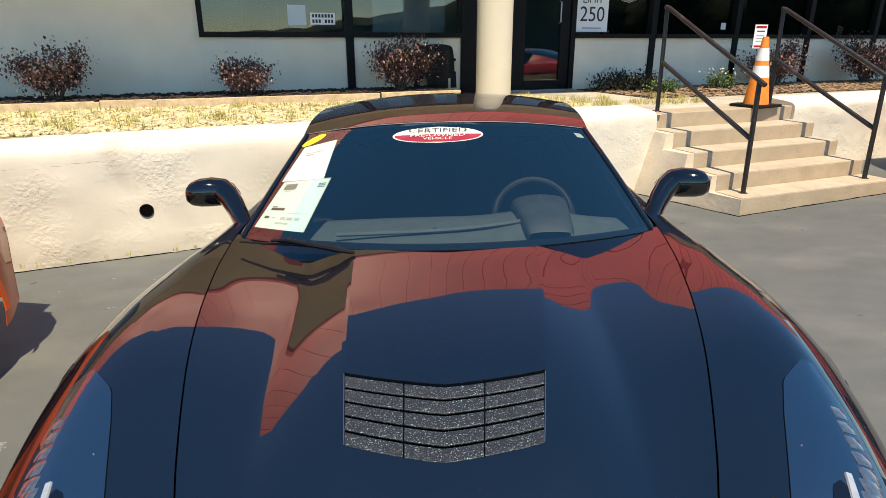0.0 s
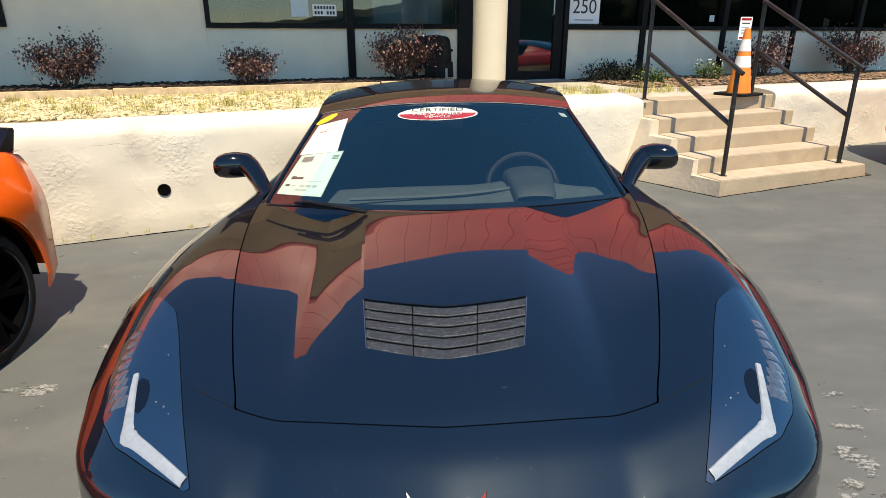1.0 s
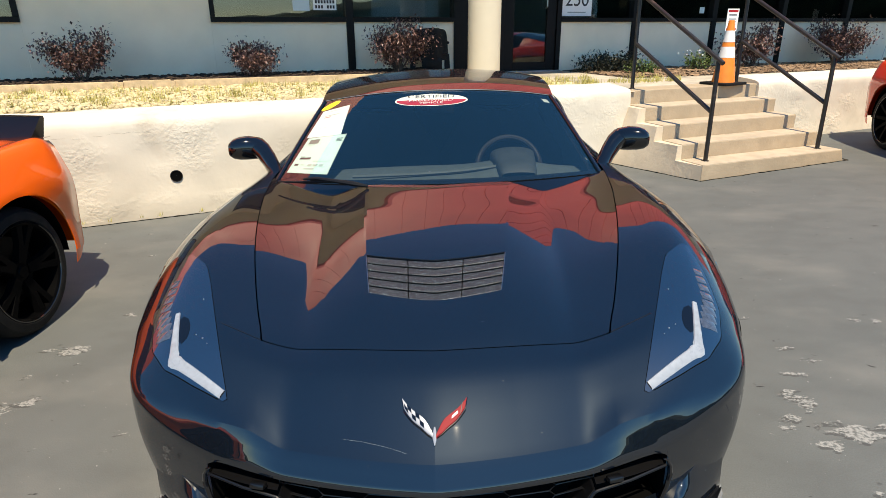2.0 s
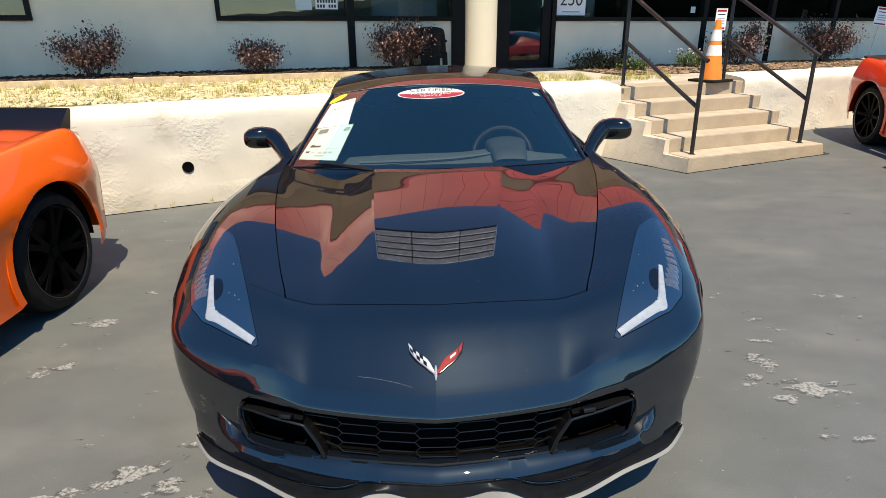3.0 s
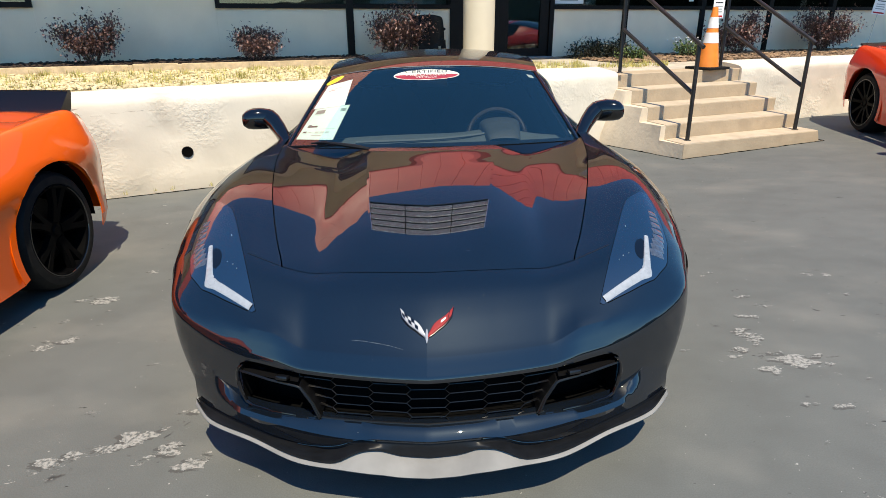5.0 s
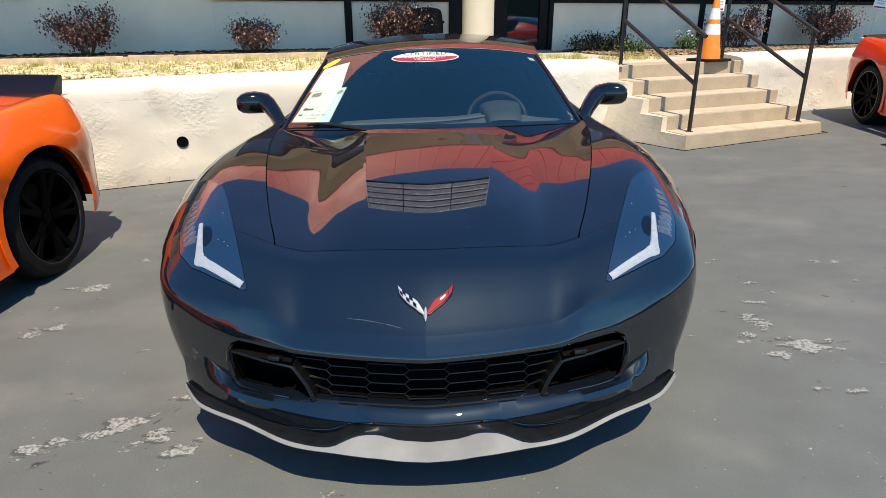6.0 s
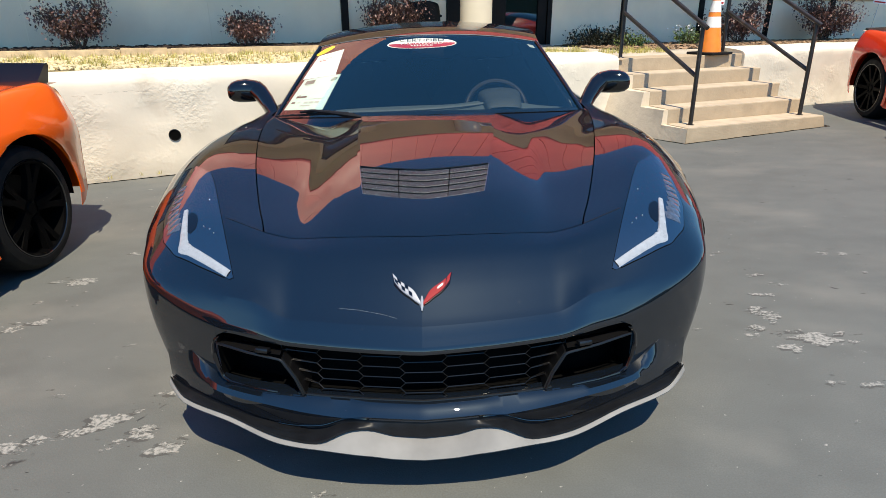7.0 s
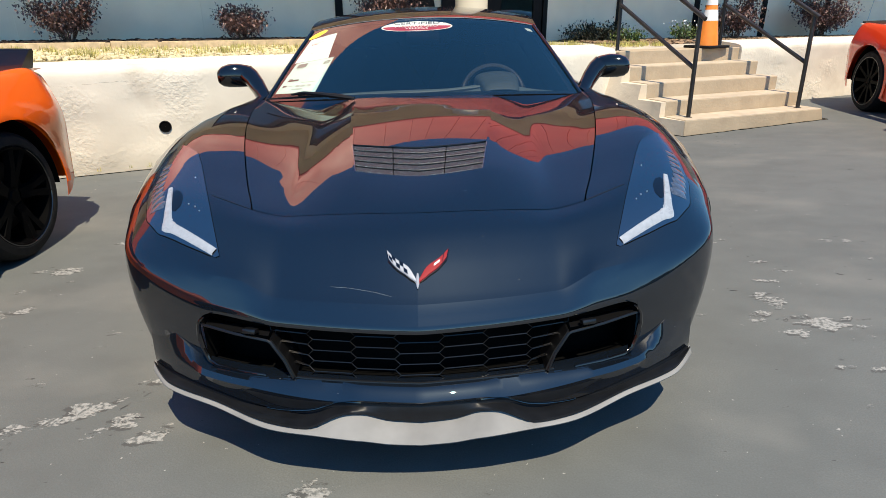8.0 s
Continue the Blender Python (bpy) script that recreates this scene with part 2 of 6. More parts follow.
ROOM = shader("room_paint", (0.40, 0.42, 0.43), rough=0.9, vary=0.1, scale=1)
BLIND = shader("pale_panel", (0.62, 0.66, 0.67), rough=0.8, vary=0.08, scale=2)
TIMBER = shader("weathered_timber", (0.58, 0.44, 0.27), rough=0.85, vary=0.22, scale=14, bump=0.002, bump_scale=50)
GRAVEL = shader("pale_gravel", (0.56, 0.46, 0.27), rough=0.9, island=0.32, vary=0.12, scale=60)
GRAVEL_BED = shader("gravel_bed", (0.30, 0.235, 0.12), rough=0.95, vary=0.35, scale=45, bump=0.012, bump_scale=70)
GRASS = shader("dry_grass", (0.42, 0.37, 0.11), rough=0.8, island=0.45)
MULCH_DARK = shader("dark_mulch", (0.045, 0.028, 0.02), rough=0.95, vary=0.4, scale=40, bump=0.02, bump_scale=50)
MULCH = shader("bark_chips", (0.24, 0.155, 0.095), rough=0.9, island=0.5)
LEAF_PURPLE = shader("purple_leaf", (0.125, 0.068, 0.060), rough=0.45, island=0.8)
LEAF_GREEN = shader("green_leaf", (0.07, 0.11, 0.025), rough=0.5, island=0.5)
BARK = shader("bark", (0.10, 0.07, 0.05), rough=0.9, vary=0.3, scale=40)
RAIL_PAINT = shader("black_rail_paint", (0.016, 0.014, 0.013), rough=0.42, vary=0.3, scale=30, second=(0.05, 0.035, 0.028), second_scale=9, second_edge=(0.62, 0.7))
CONE_ORANGE = shader("cone_orange", (0.86, 0.24, 0.03), rough=0.5, vary=0.08, scale=12)
CONE_WHITE = shader("cone_band", (0.78, 0.77, 0.74), rough=0.35, vary=0.06, scale=14)

# ---- building blocks


def part(name, bm, material, parent=None, label="", smooth=True, sharp=35, recalc=True):
    """Links a bmesh as one mesh object under a thing or a part."""
    if recalc:
        bmesh.ops.recalc_face_normals(bm, faces=bm.faces)
    for f in bm.faces:
        f.smooth = smooth
    if smooth:
        for e in bm.edges:
            if len(e.link_faces) == 2 and e.calc_face_angle(0) > radians(sharp):
                e.smooth = False
    me = bpy.data.meshes.new(name)
    bm.to_mesh(me)
    bm.free()
    me.materials.append(material)
    ob = new(name, me)
    if parent:
        ob.parent = parent
    if label:
        ob["label"] = label
    return ob


def thing(name, label, category, group="", m=None, kind=""):
    ob = new(name)
    ob.empty_display_size = 0.1
    if m is not None:
        ob.matrix_world = m
    return tagged(ob, label, category, group, kind)


def box(bm, x0, x1, y0, y1, z0, z1, bevel=0.0, m=None):
    vs = [bm.verts.new((x, y, z)) for x in (x0, x1) for y in (y0, y1) for z in (z0, z1)]
    fs = [bm.faces.new([vs[k] for k in q]) for q in ((0, 1, 3, 2), (4, 6, 7, 5), (0, 4, 5, 1), (2, 3, 7, 6), (0, 2, 6, 4), (1, 5, 7, 3))]
    if m is not None:
        bmesh.ops.transform(bm, matrix=m, verts=vs)
    if bevel:
        es = list({e for f in fs for e in f.edges})
        bmesh.ops.bevel(bm, geom=es, offset=bevel, segments=2, affect="EDGES", profile=0.5)
    return bm


def block(x0, x1, y0, y1, z0, z1, bevel=0.0):
    return box(bmesh.new(), x0, x1, y0, y1, z0, z1, bevel)


def tube(bm, points, radius, sides=10, cap=True, closed=False):
    """A round bar along points; radius is one number or one for each point."""
    pts = [Vector(p) for p in points]
    n = len(pts)
    rr = [float(r) for r in radius] if isinstance(radius, (list, tuple)) else [float(radius)] * n
    rings = []
    up = Vector((0, 0, 1))
    for i, p in enumerate(pts):
        a, b = (pts[(i - 1) % n], pts[(i + 1) % n]) if closed else (pts[max(i - 1, 0)], pts[min(i + 1, n - 1)])
        d = (b - a).normalized()
        side = d.cross(up)
        side = side.normalized() if side.length > 1e-3 else Vector((1, 0, 0))
        if i and side.dot(last) < 0:
            side = -side
        last = side
        top = side.cross(d)
        rings.append([bm.verts.new(p + rr[i] * (math.cos(2 * math.pi * k / sides) * side + math.sin(2 * math.pi * k / sides) * top)) for k in range(sides)])
    for i in range(n if closed else n - 1):
        a, b = rings[i], rings[(i + 1) % n]
        for k in range(sides):
            bm.faces.new((a[k], a[(k + 1) % sides], b[(k + 1) % sides], b[k]))
    if cap and not closed:
        bm.faces.new(rings[0][::-1])
        bm.faces.new(rings[-1])
    return bm


def lathe(bm, profile, segments=32, axis="z", m=None):
    """Turns (radius, height) pairs round an axis."""
    rings = []
    for r, h in profile:
        ring = []
        for k in range(segments):
            a = 2 * math.pi * k / segments
            c, s = r * math.cos(a), r * math.sin(a)
            ring.append(bm.verts.new((c, s, h) if axis == "z" else (h, c, s)))
        rings.append(ring)
    for a, b in zip(rings, rings[1:]):
        for k in range(segments):
            bm.faces.new((a[k], a[(k + 1) % segments], b[(k + 1) % segments], b[k]))
    if m is not None:
        bmesh.ops.transform(bm, matrix=m, verts=[v for r in rings for v in r])
    return bm


def grid(bm, rows):
    """Faces between rows of points."""
    vs = [[bm.verts.new(p) for p in row] for row in rows]
    for a, b in zip(vs, vs[1:]):
        for k in range(len(a) - 1):
            bm.faces.new((a[k], a[k + 1], b[k + 1], b[k]))
    return vs


def thicken(bm, depth):
    """Gives an open sheet a thickness, against its normals."""
    bmesh.ops.recalc_face_normals(bm, faces=bm.faces)
    bmesh.ops.solidify(bm, geom=list(bm.faces), thickness=depth)
    return bm


def scatter(name, base_v, base_f, places, sizes, turns, material, parent=None, label=""):
    """Many copies of one small shape joined into one mesh. turns: (n, 3, 3) matrices."""
    base_v, base_f = np.asarray(base_v, float), np.asarray(base_f, int)
    n, k = len(places), len(base_v)
    v = base_v[None] * np.asarray(sizes).reshape(n, 1, -1)
    v = np.einsum("nij,nkj->nki", turns, v) + np.asarray(places)[:, None]
    f = base_f[None] + (np.arange(n) * k)[:, None, None]
    me = bpy.data.meshes.new(name)
    me.from_pydata(v.reshape(-1, 3).tolist(), [], f.reshape(-1, base_f.shape[1]).tolist())
    me.materials.append(material)
    ob = new(name, me)
    if parent:
        ob.parent = parent
    if label:
        ob["label"] = label
    return ob


def random_turns(rng, n, flat=False):
    a = rng.uniform(0, 2 * np.pi, n)
    z, o = np.zeros(n), np.ones(n)
    rz = np.stack([np.cos(a), -np.sin(a), z, np.sin(a), np.cos(a), z, z, z, o], -1).reshape(n, 3, 3)
    b = rng.normal(0, 0.35 if flat else 1.2, n)
    rx = np.stack([o, z, z, z, np.cos(b), -np.sin(b), z, np.sin(b), np.cos(b)], -1).reshape(n, 3, 3)
    return rz @ rx


def spline(*keys):
    """A smooth function of one value through (at, value) keys, without overshoot."""
    xs, ys = np.array([k[0] for k in keys], float), np.array([k[1] for k in keys], float)
    h, d = np.diff(xs), np.diff(ys) / np.diff(xs)
    m = np.zeros(len(xs))
    m[0], m[-1] = d[0], d[-1]
    for k in range(1, len(xs) - 1):
        if d[k - 1] * d[k] > 0:
            m[k] = 2 * d[k - 1] * d[k] / (d[k - 1] + d[k])

    def value(t):
        t = np.clip(t, xs[0], xs[-1])
        k = int(np.clip(np.searchsorted(xs, t) - 1, 0, len(h) - 1))
        u = (t - xs[k]) / h[k]
        return ((1 + 2 * u) * (1 - u) ** 2 * ys[k] + u * (1 - u) ** 2 * h[k] * m[k] + u * u * (3 - 2 * u) * ys[k + 1] + u * u * (u - 1) * h[k] * m[k + 1])

    return value


def bar(bm, a, b, w, t):
    """A flat bar from a to b, w wide in plan, t high."""
    a, b = Vector(a), Vector(b)
    d = (b - a).normalized()
    s = d.cross(Vector((0, 0, 1))).normalized() * w / 2
    u = s.cross(d).normalized() * t / 2
    q = [bm.verts.new(p + i * s + j * u) for p in (a, b) for i, j in ((-1, -1), (1, -1), (1, 1), (-1, 1))]
    for f in ((0, 1, 2, 3), (7, 6, 5, 4), (0, 4, 5, 1), (1, 5, 6, 2), (2, 6, 7, 3), (3, 7, 4, 0)):
        bm.faces.new([q[k] for k in f])
    return bm


def lettering(name, words, size, material, m, parent=None, depth=0.001, wide=1.0):
    """Words in the built-in font as a mesh, centred at the pose m."""
    cu = bpy.data.curves.new(name, "FONT")
    cu.body, cu.size, cu.extrude, cu.align_x, cu.align_y = words, size, depth, "CENTER", "CENTER"
    tmp = bpy.data.objects.new(name, cu)
    scene.collection.objects.link(tmp)
    me = bpy.data.meshes.new_from_object(tmp.evaluated_get(bpy.context.evaluated_depsgraph_get()))
    bpy.data.objects.remove(tmp)
    me.materials.clear()
    me.materials.append(material)
    me.transform(Matrix.Diagonal((wide, 1, 1, 1)))
    ob = new(name, me)
    if parent:
        ob.parent = parent
    ob.matrix_local = m
    return ob


# ---- the plan: the building and its retaining wall stand at an angle to the parked cars
ANGLE = 21.5
YARD = pose(0, 4.68, 0, 0, 0, ANGLE) @ pose(0, 0, 0, 0, 0.9, 0)
HOUSE = pose(0, 4.68, 0, 0, 0, ANGLE) @ pose(0, 0, 0, 0, 1.35, 0)


def placed(ob, m):
    ob.matrix_world = m
    return ob


def setting(name, bm, material, m, label, category="structure", **kw):
    return tagged(placed(part(name, bm, material, **kw), m), label, category, kind="structure")


bm = bmesh.new()
far_lines = (-400, -20, -6), (6, 20, 400)
grid(bm, [[(x, y, 0) for x in (*far_lines[0], *np.arange(-2.6, 2.81, 0.045), *far_lines[1])] for y in (*far_lines[0], *np.arange(-0.6, 2.41, 0.045), *far_lines[1])])
ground = setting("ground", bm, ASPHALT, Matrix(), "grey sealed asphalt car park with worn pale flakes", "ground", smooth=False)
# places where the seal has worn off: centre, half length and half width, turn in degrees
WORN = ((1.72, 1.29, 0.10, 0.05, 20), (1.58, 1.19, 0.11, 0.05, 10), (1.57, 0.77, 0.22, 0.055, 4), (1.34, 0.86, 0.09, 0.04, 15), (1.47, 1.0, 0.08, 0.06, 30), (1.63, 1.40, 0.07, 0.05, 0), (2.20, 1.41, 0.10, 0.05, 10),
        (1.58, 1.71, 0.09, 0.045, 0), (2.09, 1.05, 0.09, 0.05, 30), (2.21, 1.68, 0.12, 0.05, 5), (-1.14, 0.33, 0.24, 0.045, 28), (-0.98, 0.27, 0.10, 0.055, 50), (-0.87, 0.19, 0.05, 0.05, 0),
        (-0.80, 0.22, 0.04, 0.05, 0), (-0.31, -0.05, 0.11, 0.04, 30), (-1.87, 1.54, 0.11, 0.05, 10), (-1.84, 1.06, 0.12, 0.05, 10), (-1.74, 1.92, 0.10, 0.05, 0), (-1.37, 0.20, 0.10, 0.05, 20))
worn_at = np.zeros(len(ground.data.vertices))
spots = np.array([v.co[:2] for v in ground.data.vertices])
for cx, cy, rx, ry, turn in WORN:
    c_, s_ = math.cos(radians(turn)), math.sin(radians(turn))
    d = spots - (cx, cy)
    q = np.hypot((d[:, 0] * c_ + d[:, 1] * s_) / (rx * 1.35), (d[:, 1] * c_ - d[:, 0] * s_) / (ry * 1.5))
    worn_at = np.maximum(worn_at, np.clip(1.25 - q, 0.0, 1.0))
ground.data.attributes.new("worn", "FLOAT", "POINT").data.foreach_set("value", worn_at)


# far woods round the open side of the car park
bm = bmesh.new()
rows = []
for k in range(121):
    a = radians(-200 + 220 * k / 120)
    far = 46 + 3 * noise.noise(Vector((k * 0.31, 2.0, 0)))
    high = 2.4 + 0.8 * noise.noise(Vector((k * 0.22, 0, 1))) + 0.8 * noise.noise(Vector((k * 0.9, 5, 1)))
    high *= 1.0 + 1.1 * min(1.0, max(0.0, (math.cos(a) - 0.5) / 0.3))
    rows.append([(math.cos(a) * (far + d), math.sin(a) * (far + d), high * z) for d, z in ((0, 0.0), (-0.8, 0.45), (-0.3, 0.8), (1.0, 1.0), (3, 0.0))])
grid(bm, rows)
setting("backdrop", bm, WOODS, Matrix(), "dark green woods far beyond the car park", "woods")


def rough(p, size, amount):
    return (noise.noise(Vector(p) * size) + 0.5 * noise.noise(Vector(p) * size * 2.7 + Vector((7, 3, 1)))) * amount


def stucco_wall(u0, u1):
    """A trowelled wall with a rounded, rising top, front face at v = 0."""
    bm = bmesh.new()
    profile = [(0.02, -0.12), (0.01, 0.0)] + [(0.0, 0.07 * k) for k in range(1, 10)] + [(0.0, 0.70), (0.002, 0.745), (0.010, 0.776), (0.026, 0.797), (0.05, 0.808),
               (0.09, 0.816), (0.15, 0.824), (0.22, 0.830), (0.30, 0.836), (0.37, 0.842), (0.42, 0.84), (0.42, -0.1)]
    n = int((u1 - u0) / 0.07)
    rows = []
    for i in range(n + 1):
        u = u0 + (u1 - u0) * i / n
        row = []
        for k, (v, z) in enumerate(profile):
            w = 1.0 if k < len(profile) - 2 else 0.0
            w *= min(1.0, max(0.0, math.hypot(u + 2.394, z - 0.31) - 0.09) / 0.12)
            q = (u, z * 1.3, v)
            patch = max(0.0, noise.noise(Vector((u * 0.9, z * 1.6, 4.0))))
            row.append((u, v + w * (rough(q, 1.1, 0.022) + rough(q, 5.5, 0.005 + 0.026 * patch)), z + w * (z > 0.5) * rough(q, 1.4, 0.014)))
        rows.append(row)
    vs = grid(bm, rows)
    bm.faces.new(vs[0])
    bm.faces.new(vs[-1][::-1])
    return bm


left_wall = setting("wall_left", stucco_wall(-11, 2.17), STUCCO, YARD, "rough cream stucco retaining wall with a rounded top", "wall", sharp=60)
setting("wall_right", stucco_wall(4.09, 15), STUCCO, YARD @ pose(0, 0.10, 0), "rough cream stucco retaining wall beside the steps", "wall", sharp=60)

# hairline cracks in the stucco
skin = BVHTree.FromPolygons([v.co for v in left_wall.data.vertices], [p.vertices for p in left_wall.data.polygons])
for k, run in enumerate((((-3.55, 0.705), (-3.30, 0.69), (-3.05, 0.662), (-2.80, 0.69), (-2.45, 0.672), (-2.10, 0.66)), ((-3.05, 0.66), (-3.03, 0.55), (-3.07, 0.43)),
                         ((1.55, 0.60), (1.72, 0.565), (1.88, 0.58), (2.05, 0.53)), ((-1.2, 0.63), (-1.0, 0.66), (-0.75, 0.64)))):
    pts = []
    for (u0, z0), (u1, z1) in zip(run, run[1:]):
        for t in np.arange(0, 1, 0.02 / math.hypot(u1 - u0, z1 - z0)):
            u, z = u0 + (u1 - u0) * t, z0 + (z1 - z0) * t
            u, z = u + 0.010 * noise.noise(Vector((u * 14, z * 14, k))), z + 0.014 * noise.noise(Vector((u * 14, z * 14, k + 9)))
            hit = skin.ray_cast(Vector((u, -0.5, z)), Vector((0, 1, 0)))[0]
            pts.append(hit + Vector((0, 0.0005, 0)))
    radii = [0.0006 + 0.0018 * abs(noise.noise(Vector((j * 0.31, 2.0, k)))) for j in range(len(pts))]
    part("crack", tube(bmesh.new(), pts, radii, 5), CRACK, left_wall, smooth=False)

pipe = tagged(placed(thing("drain_pipe", "dark round drain pipe end in the stucco wall", "pipe"), YARD), kind="")
turn_in = pose(-2.394, -0.010, 0.31, -90, 0, 0)
part("pipe_ring", lathe(bmesh.new(), [(0.043, 0.008), (0.043, 0.0), (0.047, 0.0), (0.049, 0.003), (0.049, 0.03)], 28, m=turn_in), PLASTIC, pipe)
# black disc stands for the shade inside the pipe, which has no depth
part("pipe_hollow_disc", lathe(bmesh.new(), [(0.0005, 0.006), (0.0435, 0.006)], 28, m=turn_in), DARK, pipe)

# raised ground behind the wall
setting("gravel_bed", block(-11, 1.95, 0.36, 2.22, 0.2, 0.815, 0.0), GRAVEL_BED, HOUSE, "pale gravel bed on top of the retaining wall", "ground")
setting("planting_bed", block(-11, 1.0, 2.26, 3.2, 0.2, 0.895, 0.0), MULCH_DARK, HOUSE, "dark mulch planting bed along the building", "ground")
setting("walkway", block(1.95, 15, 0.36, 1.55, 0.2, 0.79, 0.01), CONCRETE, HOUSE, "pale concrete walkway at the head of the steps", "pavement")
setting("door_path", block(1.0, 3.3, 1.55, 3.2, 0.2, 0.795, 0.01), CONCRETE, HOUSE, "pale concrete path up to the door", "pavement")
setting("bark_bed", block(3.3, 15, 1.55, 3.2, 0.2, 0.80, 0.0), MULCH_DARK, HOUSE, "bark mulch bed below the windows", "ground")

rng = np.random.default_rng(5)
PHI = (1 + 5 ** 0.5) / 2
ICO_V = np.array([(-1, PHI, 0), (1, PHI, 0), (-1, -PHI, 0), (1, -PHI, 0), (0, -1, PHI), (0, 1, PHI), (0, -1, -PHI), (0, 1, -PHI), (PHI, 0, -1), (PHI, 0, 1), (-PHI, 0, -1), (-PHI, 0, 1)]) / 1.9
ICO_F = [(0, 11, 5), (0, 5, 1), (0, 1, 7), (0, 7, 10), (0, 10, 11), (1, 5, 9), (5, 11, 4), (11, 10, 2), (10, 7, 6), (7, 1, 8), (3, 9, 4), (3, 4, 2), (3, 2, 6), (3, 6, 8), (3, 8, 9),
         (4, 9, 5), (2, 4, 11), (6, 2, 10), (8, 6, 7), (9, 8, 1)]


def stones(name, count, u, v, z, low, high, material, label, category, squash=(1, 0.75, 0.55)):
    at = np.stack([rng.uniform(*u, count), rng.uniform(*v, count), rng.normal(z, 0.006, count)], -1)
    sizes = rng.uniform(low, high, (count, 1)) * np.array(squash) * rng.uniform(0.75, 1.25, (count, 3))
    ob = scatter(name, ICO_V, ICO_F, at, sizes, random_turns(rng, count, True), material)
    return tagged(placed(ob, HOUSE), label, category, kind="stuff")


stones("gravel", 15000, (-5.6, 1.95), (0.40, 2.19), 0.822, 0.014, 0.032, GRAVEL, "loose pale yellowish gravel on the raised bed", "gravel")
stones("gravel_strip", 1500, (4.0, 9.5), (0.40, 0.56), 0.795, 0.012, 0.028, GRAVEL, "thin line of pale gravel along the wall top", "gravel")
stones("bark_mulch", 6500, (3.35, 10.5), (1.5, 3.15), 0.808, 0.018, 0.05, MULCH, "reddish brown bark chips in the bed", "mulch", squash=(1, 0.5, 0.2))
stones("dark_mulch_chips", 2600, (-5.6, 1.0), (2.3, 3.15), 0.90, 0.015, 0.04, MULCH_DARK, "dark mulch chips along the building", "mulch", squash=(1, 0.5, 0.3))


def tufts(name, spots, blades, height, spread, material, label, category):
    at, turns, sizes = [], [], []
    n = len(spots) * blades
    centres = np.repeat(np.array(spots, float), blades, axis=0)
    a = rng.uniform(0, 2 * np.pi, n)
    at = centres + np.stack([np.cos(a), np.sin(a), 0 * a], -1) * rng.uniform(0, spread, (n, 1))
    lean = rng.normal(0, 0.38, n)
    z, o = np.zeros(n), np.ones(n)
    rz = np.stack([np.cos(a), -np.sin(a), z, np.sin(a), np.cos(a), z, z, z, o], -1).reshape(n, 3, 3)
    rx = np.stack([o, z, z, z, np.cos(lean), -np.sin(lean), z, np.sin(lean), np.cos(lean)], -1).reshape(n, 3, 3)
    sizes = np.stack([o, o, rng.uniform(0.4, 1.0, n)], -1) * height
    blade_v = [(-0.03, 0, 0), (0.03, 0, 0), (0.02, 0.06, 0.55), (-0.02, 0.06, 0.55), (0.0, 0.2, 1.0)]
    ob = scatter(name, blade_v, [(0, 1, 2), (0, 2, 3), (3, 2, 4)], at, sizes, rz @ rx, material)
    return tagged(placed(ob, HOUSE), label, category, kind="stuff")


spots = [(rng.uniform(-5.5, 1.9), rng.uniform(0.45, 2.1), 0.82) for _ in range(260)]
tufts("dry_grass", spots, 24, 0.092, 0.07, GRASS, "dry yellowish grass tufts in the gravel", "grass")
spots = [(rng.uniform(1.55, 3.6), rng.uniform(0.75, 1.05) if k % 3 else rng.uniform(1.05, 1.75), 0.80) for k in range(70)]
spots = [(u, v if u > 2.0 else v + 0.6, z) for u, v, z in spots if not (2.35 < u and v < 0.8)]
tufts("verge_grass", spots, 30, 0.085, 0.09, GRASS, "sparse dry grass beside the path", "grass")
spots = [(u, -0.01 - 0.02 * rng.random(), 0.05 - 0.0157 * u * 0) for u in rng.uniform(-3.6, -0.5, 26)]
weeds = tufts("weeds", spots, 10, 0.05, 0.02, GRASS, "small weeds at the foot of the wall", "grass")
weeds.matrix_world = YARD @ pose(0, -0.02, -0.06)

# ---- timber edging of the planting bed
edging = placed(thing("timber_edging", "weathered timber boards edging the planting bed", "edging", kind="structure"), HOUSE)
for k, (a, b) in enumerate(((-10.4, -8.0), (-7.98, -5.6), (-5.58, -2.95), (-2.90, -2.42), (-2.38, 0.0), (0.02, 1.02))):
    part("board", block(a, b, 2.215, 2.255, 0.78, 0.905 + 0.006 * (k % 2), 0.004), TIMBER, edging, smooth=False)
for u in (-5.59, -2.93, -2.40):
    part("stake", block(u - 0.03, u + 0.03, 2.18, 2.214, 0.78, 0.90, 0.004), TIMBER, edging, smooth=False)

# ---- steps with two handrails
steps = placed(thing("steps", "beige painted concrete steps up to the walkway", "steps", kind="structure"), YARD)
RISE, GOING, FRONT = 0.146, 0.298, -1.06
